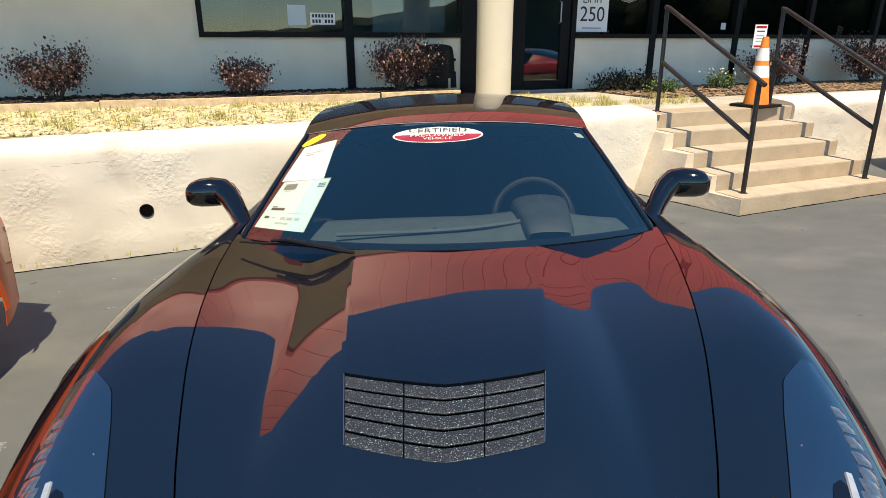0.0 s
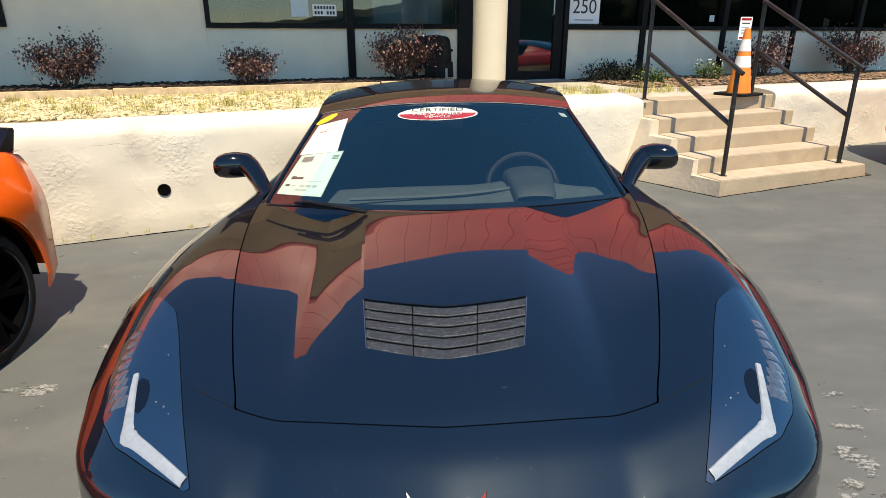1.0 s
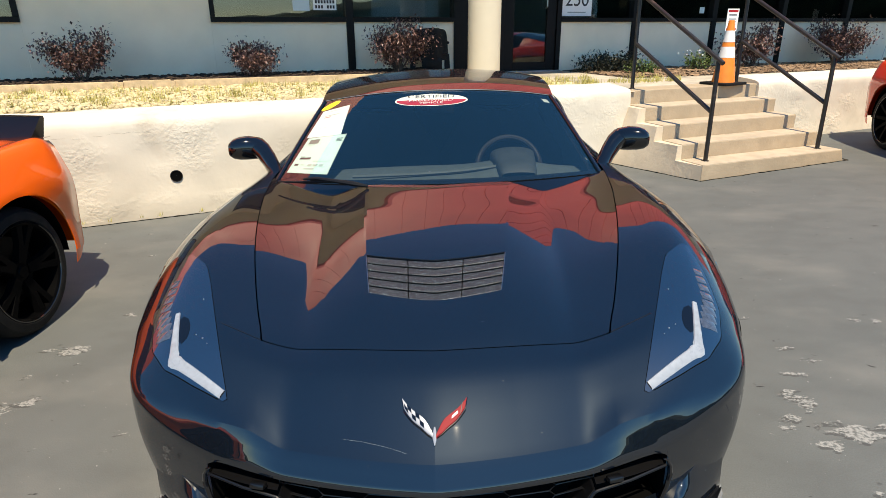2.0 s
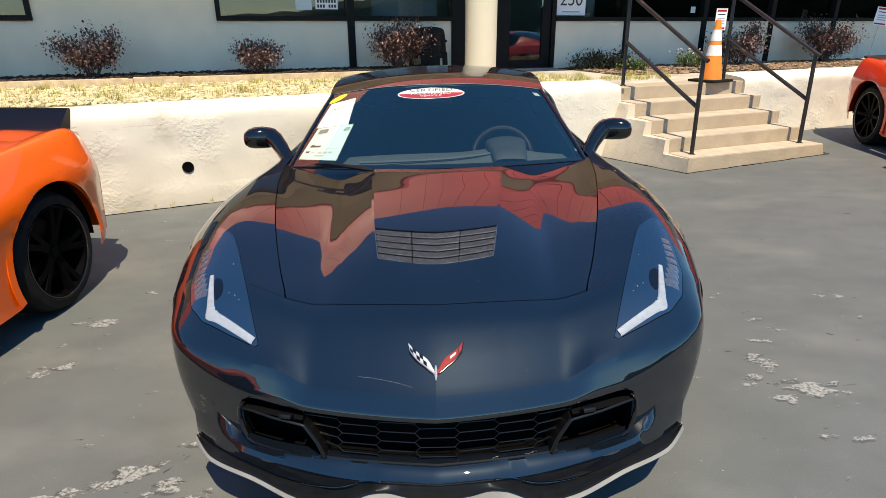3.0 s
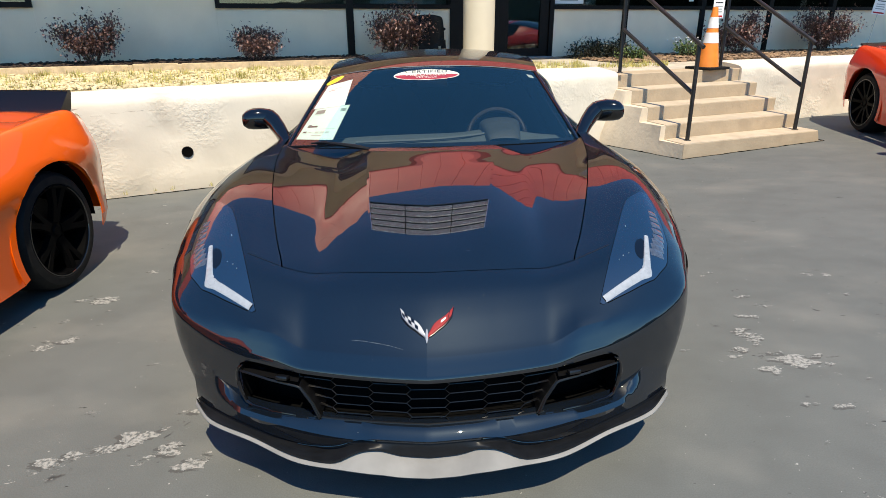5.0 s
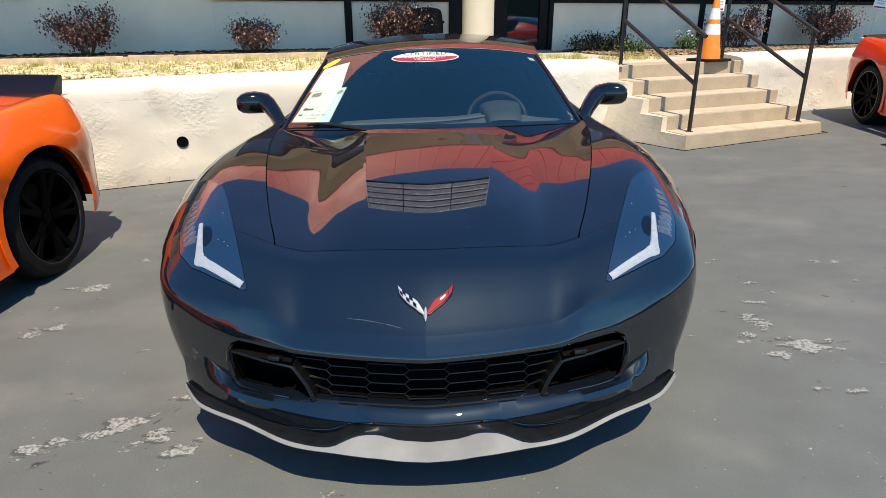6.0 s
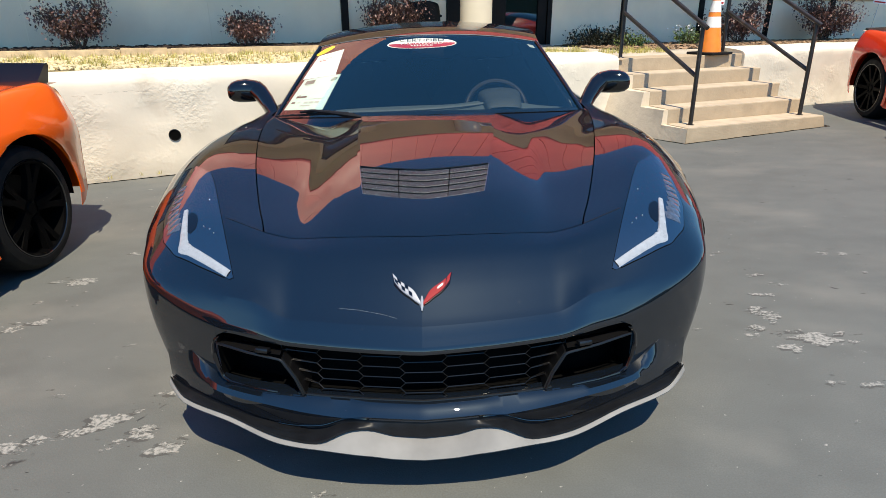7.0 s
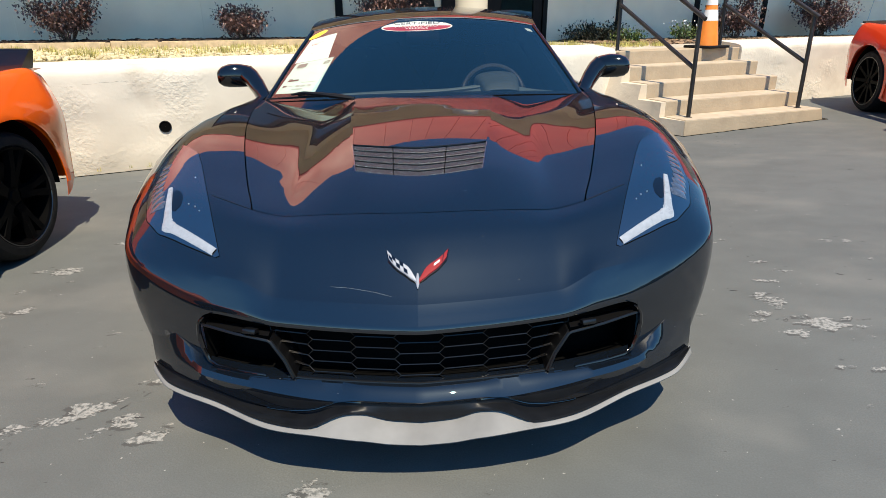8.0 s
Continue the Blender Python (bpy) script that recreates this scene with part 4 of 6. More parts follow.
FLANK_RISE = spline((0.05, 0.0000), (0.15, 0.0040), (0.25, 0.0260), (0.352, 0.1132), (0.44, 0.1982), (0.52, 0.2669), (0.6, 0.3033), (0.75, 0.3058), (0.9, 0.2876), (1.05, 0.2485), (1.2, 0.2231), (1.42, 0.2693), (2, 0.0500), (4.45, 0.0))
KINK = spline((0.05, 0.3700), (0.352, 0.3788), (0.61, 0.4038), (0.835, 0.4130), (1.1, 0.4179), (1.42, 0.4576), (2.0, 0.50), (4.45, 0.5))
FLANK_START = spline((0.3, 0.4510), (0.6, 0.2385), (0.9, 0.8283), (1.2, 1.5531), (1.42, 0.7224))
VALLEY_OUT = spline((0.3, 0.0340), (0.6, 0.1021), (0.9, 0.1585), (1.2, 0.0837), (1.42, 0.0118))
SHOULDER_X = spline((0.05, 0.605), (0.065, 0.735), (0.08, 0.80), (0.105, 0.848), (0.15, 0.884), (0.25, 0.912), (0.352, 0.936), (0.52, 0.966), (0.7, 0.984), (0.9, 0.982), (1.42, 0.945), (1.9, 0.94), (2.6, 0.93), (3.2, 0.965), (3.7, 0.98), (4.2, 0.965), (4.45, 0.905))
SHOULDER_Z = spline((0.05, 0.425), (0.065, 0.478), (0.08, 0.512), (0.105, 0.537), (0.15, 0.560), (0.25, 0.595), (0.352, 0.622), (0.45, 0.650), (0.55, 0.676), (0.65, 0.700), (0.75, 0.720), (0.9, 0.736), (1.1, 0.7308), (1.42, 0.705), (1.9, 0.68), (2.6, 0.69), (3.2, 0.75), (3.7, 0.80), (4.2, 0.82), (4.45, 0.78))
EDGE = spline((0.05, 0.006), (0.1, 0.012), (0.52, 0.012), (1.0, 0.022), (2.0, 0.03), (4.45, 0.03))
GUIDES = {
    "centre": (spline((0, 0.0), (5, 0.0)), TOP),
    "bulge": (spline((0.05, 0.20), (0.565, 0.207), (0.785, 0.238), (1.42, 0.31), (2, 0.40), (4.45, 0.4)), lambda s: TOP(s) - CREASE(s)),
    "cut": (spline((0.05, 0.47), (0.352, 0.508), (0.48, 0.555), (0.70, 0.632), (0.96, 0.715), (1.19, 0.775), (1.42, 0.808), (1.9, 0.82), (3, 0.80), (4.45, 0.74)),
            spline((0.05, 0.434), (0.07, 0.478), (0.09, 0.518), (0.10, 0.524), (0.142, 0.5460), (0.205, 0.5830), (0.28, 0.6220), (0.352, 0.6402), (0.48, 0.6746), (0.61, 0.7157), (0.72, 0.7500), (0.835, 0.7742), (0.96, 0.7887), (1.1, 0.7912), (1.25, 0.7939), (1.42, 0.7993), (1.9, 0.8150), (3, 0.865), (3.6, 0.905), (4.1, 0.94), (4.45, 0.905))),
    "crest": (spline((0.05, 0.575), (0.07, 0.630), (0.10, 0.695), (0.17, 0.748), (0.25, 0.778), (0.352, 0.804), (0.52, 0.832), (0.7, 0.854), (0.9, 0.876), (1.42, 0.885), (2.0, 0.88), (2.6, 0.86), (3.2, 0.87), (3.7, 0.89), (4.2, 0.88), (4.45, 0.83)),
              spline((0.05, 0.440), (0.07, 0.489), (0.09, 0.529), (0.10, 0.541), (0.17, 0.605), (0.25, 0.650), (0.352, 0.6884), (0.45, 0.7200), (0.55, 0.7494), (0.65, 0.7749), (0.75, 0.7912), (0.9, 0.7990), (1.1, 0.7990), (1.3, 0.7906), (1.42, 0.788), (2.0, 0.795), (2.6, 0.82), (3.2, 0.88), (3.7, 0.93), (4.2, 0.95), (4.45, 0.91))),
    "shoulder": (SHOULDER_X, SHOULDER_Z),
    "edge": (lambda s: SHOULDER_X(s) + EDGE(s), lambda s: SHOULDER_Z(s) - 2.2 * EDGE(s) - 1.6 * max(0.0, EDGE(s) - 0.012)),
    "widest": (spline((0.05, 0.614), (0.065, 0.765), (0.08, 0.838), (0.105, 0.870), (0.15, 0.900), (0.25, 0.922), (0.352, 0.943), (0.52, 0.971), (0.7, 0.988), (0.9, 0.986), (1.42, 0.962), (1.9, 0.93), (2.6, 0.93), (3.2, 0.978), (3.7, 0.985), (4.2, 0.975), (4.45, 0.92)),
               spline((0.05, 0.36), (0.08, 0.40), (0.15, 0.44), (0.25, 0.465), (0.352, 0.50), (0.52, 0.56), (0.7, 0.59), (0.9, 0.59), (1.42, 0.50), (4.45, 0.50))),
    "rocker": (spline((0.05, 0.598), (0.065, 0.735), (0.08, 0.797), (0.105, 0.826), (0.15, 0.846), (0.25, 0.864), (0.352, 0.882), (0.61, 0.93), (0.835, 0.96), (1.42, 0.935), (1.9, 0.91), (2.6, 0.91), (3.2, 0.955), (3.7, 0.965), (4.2, 0.955), (4.45, 0.90)),
               spline((0.05, 0.245), (0.1, 0.225), (0.2, 0.205), (0.61, 0.18), (2.6, 0.17), (3.7, 0.20), (4.2, 0.25), (4.45, 0.30))),
}
NAMES = list(GUIDES)
HOOD_COLS = (6, 2, 7, 3, 6)
BETWEEN = (7, 7, 3, 6, 7)
CUT_COL = sum(HOOD_COLS)
VENT_COL = HOOD_COLS[0]
COLS = CUT_COL + sum(BETWEEN)


def hood_section(s):
    """From the centre to the hood's edge: pieces of evenly changing slope."""
    b, c, k = GUIDES["bulge"][0](s), GUIDES["cut"][0](s), KINK(s)
    crown, wall, p = 2 * CREASE(s) / b, WALL_H(s), FLANK_RISE(s)
    pieces = [(b, 0.0, crown), (0.010, wall / 0.010 + crown, wall / 0.010 + crown), (k - b - 0.010, FLANK_START(s) * p - 2 * wall / (k - b - 0.010), p)]
    rest = TOP(s) - GUIDES["cut"][1](s) - sum(w * (g + h) / 2 for w, g, h in pieces)
    span = c - k - 0.044
    mean = (rest - 0.022 * p) / (span + 0.022)
    outer = mean + VALLEY_OUT(s) * min(1.0, p / 0.1)
    mean = (rest - 0.022 * (p + outer)) / span
    pieces += [(0.044, p, outer), (span, outer, 2 * mean - outer)]
    out, x, z = [(0.0, TOP(s))], 0.0, TOP(s)
    for (w, g, h), n in zip(pieces, HOOD_COLS):
        for j in range(1, n + 1):
            u = j / n
            out.append((x + w * u, z - w * (g * u + (h - g) * u * u / 2)))
        x, z = out[-1]
    return [np.array(q) for q in out]


def section(s):
    """Half a cross-section at a station: points from the centre out to the rocker."""
    out = hood_section(s)
    keys = [out[-1]] + [np.array([GUIDES[n][0](s), GUIDES[n][1](s)]) for n in NAMES[3:]]
    ext = [out[-5]] + keys + [2 * keys[-1] - keys[-2]]
    for k, n in enumerate(BETWEEN):
        p0, p1, p2, p3 = ext[k:k + 4]
        d1, d2 = np.linalg.norm(p1 - p0) ** 0.5 + 1e-6, np.linalg.norm(p2 - p1) ** 0.5 + 1e-6
        d3 = np.linalg.norm(p3 - p2) ** 0.5 + 1e-6
        t1 = ((p1 - p0) / d1 - (p2 - p0) / (d1 + d2) + (p2 - p1) / d2) * d2
        t2 = ((p2 - p1) / d2 - (p3 - p1) / (d2 + d3) + (p3 - p2) / d3) * d2
        for j in range(1, n + 1):
            u = j / n
            out.append((2 * u**3 - 3 * u**2 + 1) * p1 + (u**3 - 2 * u**2 + u) * t1 + (3 * u**2 - 2 * u**3) * p2 + (u**3 - u**2) * t2)
    return np.array(out)


HOOD_S, VENT_S0, VENT_S1, COWL_S = 0.352, 0.560, 0.767, 1.40
STATIONS = sorted({0.05, 0.057, 0.065, 0.072, 0.09, 0.11, HOOD_S, VENT_S0, VENT_S1, COWL_S, *np.round(np.arange(0.06, 0.35, 0.02), 3), *np.round(np.arange(0.38, 1.40, 0.035), 3), *np.round(np.arange(1.45, 4.45, 0.06), 3), 4.45})
SECTIONS = {s: section(s) for s in STATIONS}
I_FOLD = STATIONS.index(0.09)


def surface(x, y):
    """Height of the upper body over (x, y)."""
    x = abs(x)
    s = y
    for _ in range(12):
        s = y - SWEEP(s) * plan(x)
    sec = section(float(np.clip(s, 0.05, 4.45)))
    top = sec[:int(np.argmax(sec[:, 0])) + 1]
    return float(np.interp(x, top[:, 0], top[:, 1]))


def on_body(x, y, lift=0.0):
    return (x, y, surface(x, y) + lift)


def sweep_point(x, s, z):
    return (x, s + SWEEP(s) * plan(x), z)


def body_shell(keep):
    """The outer skin where keep(station index, column) says so. Columns run from -n to n."""
    n = COLS
    bm = bmesh.new()
    vs = {}

    def vert(i, j):
        if (i, j) not in vs:
            s = STATIONS[i]
            x, z = SECTIONS[s][abs(j)]
            vs[i, j] = bm.verts.new(sweep_point(x if j >= 0 else -x, s, z))
        return vs[i, j]

    for i in range(len(STATIONS) - 1):
        for j in range(-n, n):
            if keep(i, j):
                bm.faces.new((vert(i, j), vert(i, j + 1), vert(i + 1, j + 1), vert(i + 1, j)))
    folds = [((I_FOLD, j), (I_FOLD, j + 1)) for j in range(-CUT_COL - 4, CUT_COL + 4)]
    folds += [((i, j), (i + 1, j)) for i in range(len(STATIONS) - 1) for j in (-VENT_COL - 2, -VENT_COL, VENT_COL, VENT_COL + 2) if 0.6 < STATIONS[i] < 1.38]
    folds += [((i, 0), (i + 1, 0)) for i in range(len(STATIONS) - 1) if STATIONS[i] < 0.15]
    for a, b in folds:
        e = bm.edges.get((vs[a], vs[b])) if a in vs and b in vs else None
        if e:
            e.smooth = False
    return bm


def skirt(bm, depth):
    """Turns the open rim of a panel down by depth, so that panels meet in a real gap."""
    bmesh.ops.recalc_face_normals(bm, faces=bm.faces)
    rim = [e for e in bm.edges if len(e.link_faces) == 1]
    new_geo = bmesh.ops.extrude_edge_only(bm, edges=rim)["geom"]
    for v in new_geo:
        if isinstance(v, bmesh.types.BMVert):
            v.co.z -= depth
    return bm


I_HOOD, I_V0, I_V1, I_COWL = (STATIONS.index(s) for s in (HOOD_S, VENT_S0, VENT_S1, COWL_S))


def in_col(j, c):
    return -c <= j < c


def in_hood(i, j):
    return in_col(j, CUT_COL) and I_HOOD <= i < I_COWL


def in_vent(i, j):
    return in_col(j, VENT_COL) and I_V0 <= i < I_V1


def in_cabin(i, j):
    return in_col(j, CUT_COL) and COWL_S <= STATIONS[i] < 3.1


def cut_arches(bm):
    """Opens the wheel arches and rounds their rims."""
    for yc in (AXLE_F, AXLE_R):
        hit = [f for f in bm.faces if abs(f.calc_center_median().x) > 0.72 and f.calc_center_median().z < 0.74
               and math.hypot(f.calc_center_median().y - yc, f.calc_center_median().z - 0.335) < ARCH[yc]]
        rim = {v for f in hit for v in f.verts}
        bmesh.ops.delete(bm, geom=hit, context="FACES")
        for v in rim:
            if v.is_valid and v.link_faces:
                d = Vector((v.co.y - yc, v.co.z - 0.335))
                if v.co.z > 0.2 and d.length > 0.2:
                    d = d.normalized() * (ARCH[yc] + 0.004)
                    v.co.y, v.co.z = yc + d.x, 0.335 + d.y


def wheel(parent, x, y, radius, width, spokes, style):
    side = 1 if x > 0 else -1
    hub = new("wheel")
    hub.parent = parent
    hub.matrix_local = pose(x, y, radius, 0, 0, 0 if side > 0 else 180)
    w, r, rim_r = width, radius, radius * 0.765
    part("tyre", lathe(bmesh.new(), [(rim_r - 0.012, -w + 0.01), (rim_r, -w), (r - 0.03, -w + 0.004), (r - 0.008, -w + 0.03), (r, -w + 0.06), (r, -0.06), (r - 0.008, -0.028), (r - 0.03, -0.006), (rim_r + 0.012, 0.0),
         (rim_r, -0.008), (rim_r - 0.012, -0.02)], 56, "x"), RUBBER, hub)
    part("rim", lathe(bmesh.new(), [(rim_r + 0.002, -0.006), (rim_r - 0.006, -0.004), (rim_r - 0.016, -0.012), (rim_r - 0.024, -0.05), (rim_r - 0.05, -w + 0.05), (rim_r - 0.03, -w + 0.01)], 56, "x"), RIM, hub)
    bm = bmesh.new()
    for k in range(spokes):
        for off in ((-0.11, 0.11) if style == "pair" else (0.0,)):
            a = 2 * math.pi * k / spokes + off * 0.9
            b = 2 * math.pi * k / spokes + off * 1.6
            p = Vector((-0.045, 0.05 * math.cos(a), 0.05 * math.sin(a)))
            m_ = Vector((-0.03, 0.6 * rim_r * math.cos((a + b) / 2), 0.6 * rim_r * math.sin((a + b) / 2)))
            q = Vector((-0.022, (rim_r - 0.014) * math.cos(b), (rim_r - 0.014) * math.sin(b)))
            tang = Vector((0, -math.sin(a), math.cos(a)))
            rows = []
            for c, hw in ((p, 0.020), (m_, 0.0105), (q, 0.016)):
                rows.append([c + tang * hw + Vector((-0.02, 0, 0)), c + tang * hw * 0.6, c - tang * hw * 0.6, c - tang * hw + Vector((-0.02, 0, 0))])
            grid(bm, rows)
    part("spokes", thicken(bm, 0.012), RIM, hub)
    part("hub_cap", lathe(bmesh.new(), [(0.001, -0.028), (0.03, -0.028), (0.034, -0.034), (0.06, -0.04), (0.068, -0.055), (0.068, -0.09)], 28, "x"), RIM, hub)
    part("rim_edge", lathe(bmesh.new(), [(rim_r + 0.006, -0.006), (rim_r + 0.004, -0.001), (rim_r - 0.002, -0.001), (rim_r - 0.005, -0.006)], 56, "x"), GLOSS_BLACK, hub)
    part("brake_disc", lathe(bmesh.new(), [(0.06, -0.11), (0.185, -0.11), (0.185, -0.135), (0.06, -0.135)], 40, "x"), DISC, hub)
    return hub


def arch_liner(parent, x, y):
    s = 1 if x > 0 else -1
    bm = bmesh.new()
    r = ARCH[y] + 0.006
    rows = []
    for k in range(25):
        a = radians(-4 + 188 * k / 24)
        c, z = y + r * math.cos(a), 0.335 + r * math.sin(a)
        rows.append([(s * 0.55, c, z), (s * 0.80, c, z), (s * 0.92, c, z)])
    vs = grid(bm, rows)
    bm.faces.new([row[0] for row in vs])
    part("arch_liner", bm, DARK, parent)


# glass house
def screen_point(u, v):
    """Windscreen: u across (-1 to 1), v from base to top."""
    xb, xt = 0.797, 0.628
    base = Vector((xb * u, 1.425 + 0.33 * u * u, 0.838 - 0.048 * u * u))
    top = Vector((xt * u, 2.135 + 0.115 * u * u, 1.156 - 0.058 * u * u))
    p = base.lerp(top, v)
    p.z += 0.030 * (1 - u * u * 0.6) * 4 * v * (1 - v) * 0.5
    return p


ROOF_Z = spline((2.135, 1.158), (2.25, 1.183), (2.45, 1.205), (2.75, 1.218), (3.1, 1.195), (3.5, 1.125), (3.9, 1.02), (4.25, 0.925))
ROOF_X = spline((2.135, 0.628), (2.4, 0.632), (2.75, 0.625), (3.1, 0.592), (3.5, 0.53), (3.9, 0.44), (4.25, 0.36))


def roof_point(u, y):
    x = ROOF_X(y) * u
    back = (0.115 if y < 2.2 else 0.115 * max(0.0, 1 - (y - 2.2) / 0.6)) * u * u
    return Vector((x, y + back, ROOF_Z(y) - 0.058 * abs(u) ** 2.2))


def coupe(paint, label, m, spoiler=0.0, flared=False, spokes=10, style="pair"):
    car = thing("sports_car", label, "car", "parked sports cars", m)

    # skin
    bm = body_shell(lambda i, j: not in_hood(i, j) and not in_cabin(i, j))
    cut_arches(bm)
    skirt(bm, 0.012)
    part("body", bm, paint, car, sharp=50)
    bm = body_shell(lambda i, j: in_hood(i, j) and not in_vent(i, j))
    for v in bm.verts:
        if abs(v.co.x) > GUIDES["cut"][0](float(np.clip(v.co.y - SWEEP(v.co.y) * plan(v.co.x), 0.06, 4.4))) - 0.004 and v.co.y > 0.3:
            v.co.x -= math.copysign(0.0042, v.co.x)
    for v in bm.verts:
        for s_, tip in ((VENT_S0, (0.10, 0.008)), (VENT_S1, (0.04, 0.004))):
            if abs(v.co.y - (s_ + SWEEP(s_) * plan(v.co.x))) < 0.003 and abs(v.co.x) < GUIDES["bulge"][0](s_) + 0.002:
                v.co.y += tip[0] * abs(v.co.x) - tip[1]
                v.co.z = surface(v.co.x, v.co.y)
    s0 = [v for v in bm.verts if abs(v.co.y - (HOOD_S + SWEEP(HOOD_S) * plan(v.co.x))) < 0.003]
    for v in s0:
        v.co.y += 0.0050
    skirt(bm, 0.02)
    hood = part("hood", bm, paint, car, sharp=50)

    # hood vent: recessed tray under five rows of louvres with a chevron front
    bm = bmesh.new()
    rows = []
    for s in (VENT_S0 - 0.01, VENT_S1 + 0.012):
        rows.append([sweep_point(x, s, TOP(s) - 0.05) for x in (-0.245, -0.12, 0, 0.12, 0.245)])
    grid(bm, rows)
    part("vent_tray", bm, DARK, hood)

    def vent_point(x, f, drop):
        """f runs from the vent's front edge to its rear edge, x is measured at the front."""
        wide = 1 + 0.150 * f
        x0, x1 = abs(x), abs(x) * wide
        front = VENT_S0 + SWEEP(VENT_S0) * plan(x0) + 0.10 * x0 - 0.006
        back = VENT_S1 + SWEEP(VENT_S1) * plan(x1) + 0.04 * x1 - 0.006
        y = front + (back - front) * f
        return (x * wide, y, surface(x1, y) - drop)

    for k in range(5):
        for a, b in ((-0.203, -0.0825), (-0.0795, 0.0), (0.0, 0.0795), (0.0825, 0.203)):
            bm = bmesh.new()
            cols = np.linspace(a, b, 5)
            grid(bm, [[vent_point(x, (k + f) / 5, drop) for x in cols] for f, drop in ((0.04, 0.0050), (0.03, 0.0022), (0.06, 0.001), (0.5, 0.002), (0.90, 0.0042), (0.97, 0.014))])
            part("louvre", bm, VENT, hood)
    for x in (-0.081, 0.081):
        bm = bmesh.new()
        grid(bm, [[vent_point(x + d, f, 0.007 + abs(d) * 4) for d in (-0.002, 0, 0.002)] for f in np.linspace(0.01, 0.99, 8)])
        part("vent_rib", bm, PLASTIC, hood, smooth=False)
    for x in (-0.2055, 0.2055):
        bm = bmesh.new()
        tube(bm, [vent_point(x, f, 0.001) for f in np.linspace(0.0, 0.99, 10)], 0.0016, 6)
        part("vent_edge", bm, METAL, hood)

    # dark glossy edge of the screen running down behind the hood
    bm = bmesh.new()
    grid(bm, [[screen_point(u, v) - Vector((0, 0, 0.005)) for u in np.linspace(-1, 1, 25)] for v in (-0.16, -0.10, -0.05, 0.0, 0.02)])
    part("cowl", bm, GLOSS_BLACK, car)

    # glass, pillars, roof
    us, vs_ = np.linspace(-1, 1, 25), np.linspace(0, 1, 13)
    bm = bmesh.new()
    grid(bm, [[screen_point(u * 0.965, v) for u in us] for v in vs_])
    part("windscreen", bm, SCREEN, car).visible_shadow = False
    bm = bmesh.new()
    band = []
    for v in (0.0, 0.02, 0.045):
        band.append([screen_point(u * 0.965, v) - Vector((0, 0, 0.004)) for u in us])
    grid(bm, band)
    part("screen_border", bm, GLOSS_BLACK, car)
    for s in (-1, 1):
        bm = bmesh.new()
        rows = []
        for v in np.linspace(-0.06, 1, 14):
            a, b = screen_point(s * 0.968, v), screen_point(s, v)
            rows.append([a + Vector((0, 0, 0.001)), a.lerp(b, 0.5) + Vector((0, 0, 0.006)), b + Vector((0, 0.008, 0.002)), b + Vector((s * 0.018, 0.035, -0.02)), b + Vector((s * 0.012, 0.06, -0.05))])
        grid(bm, rows)
        part("pillar", bm, paint, car, sharp=60)
        bm = bmesh.new()
        tube(bm, [screen_point(s * 0.972, v) + Vector((0, 0, 0.004)) for v in np.linspace(0, 1, 10)], 0.006, 6)
        part("pillar_trim", bm, GLOSS_BLACK, car)
    bm = bmesh.new()
    grid(bm, [[roof_point(u, y) for u in np.linspace(-1, 1, 25)] for y in np.linspace(2.150, 3.03, 14)])
    skirt(bm, 0.015)
    part("roof_panel", bm, paint, car, sharp=60)
    bm = bmesh.new()
    tube(bm, [roof_point(u, 2.143) + Vector((0, 0, -0.001)) for u in np.linspace(-1, 1, 25)], 0.0018, 6)
    part("screen_seal", bm, SEAL, car)
    bm = bmesh.new()
    grid(bm, [[roof_point(u, y) for u in np.linspace(-1, 1, 17)] for y in np.linspace(3.01, 4.2, 14)])
    part("hatch_glass", bm, GLOSS_BLACK, car)
    for s in (-1, 1):
        bm = bmesh.new()
        rows = []
        for y in np.linspace(2.14, 3.35, 14):
            t = roof_point(s, y)
            b = Vector((s * GUIDES["cut"][0](y) * 0.95, t.y, GUIDES["cut"][1](y) + 0.01))
            rows.append([t.lerp(b, f) for f in np.linspace(0, 1, 6)])
        grid(bm, rows)
        part("side_window", bm, GLOSS_BLACK, car)
        bm = bmesh.new()
        rows = []
        for f in np.linspace(0, 1, 8):
            a = screen_point(s, f) + Vector((s * 0.012, 0.06, -0.05))
            b = Vector((s * GUIDES["cut"][0](2.1) * 0.95, max(a.y, 1.80) + 0.02, 0.80))
            rows.append([a, a.lerp(b, 0.5), b])
        grid(bm, rows)
        part("quarter_glass", bm, GLOSS_BLACK, car)
        bm = bmesh.new()
        rows = []
        for y in np.linspace(3.3, 4.3, 12):
            t = roof_point(s, min(y, 4.25))
            b = Vector((s * GUIDES["crest"][0](y), y, GUIDES["crest"][1](y) - 0.002))
            rows.append([t.lerp(b, f) - Vector((0, 0, 0.02 * math.sin(math.pi * f))) for f in np.linspace(0, 1, 7)])
        grid(bm, rows)
        part("rear_quarter", bm, paint, car, sharp=80)

    # mirrors
    for s in (-1, 1):
        mirror = new("mirror")
        mirror.parent = car
        bm = bmesh.new()
        secs = [(0.905, 0.030, 0.026, 0.872), (0.925, 0.044, 0.044, 0.886), (0.955, 0.054, 0.056, 0.897), (1.005, 0.060, 0.062, 0.902), (1.05, 0.058, 0.060, 0.902), (1.08, 0.050, 0.052, 0.900), (1.100, 0.034, 0.036, 0.898), (1.108, 0.012, 0.014, 0.896)]
        rings = []
        for x, hy, hz, zc in secs:
            ring = []
            for k in range(20):
                a = 2 * math.pi * k / 20
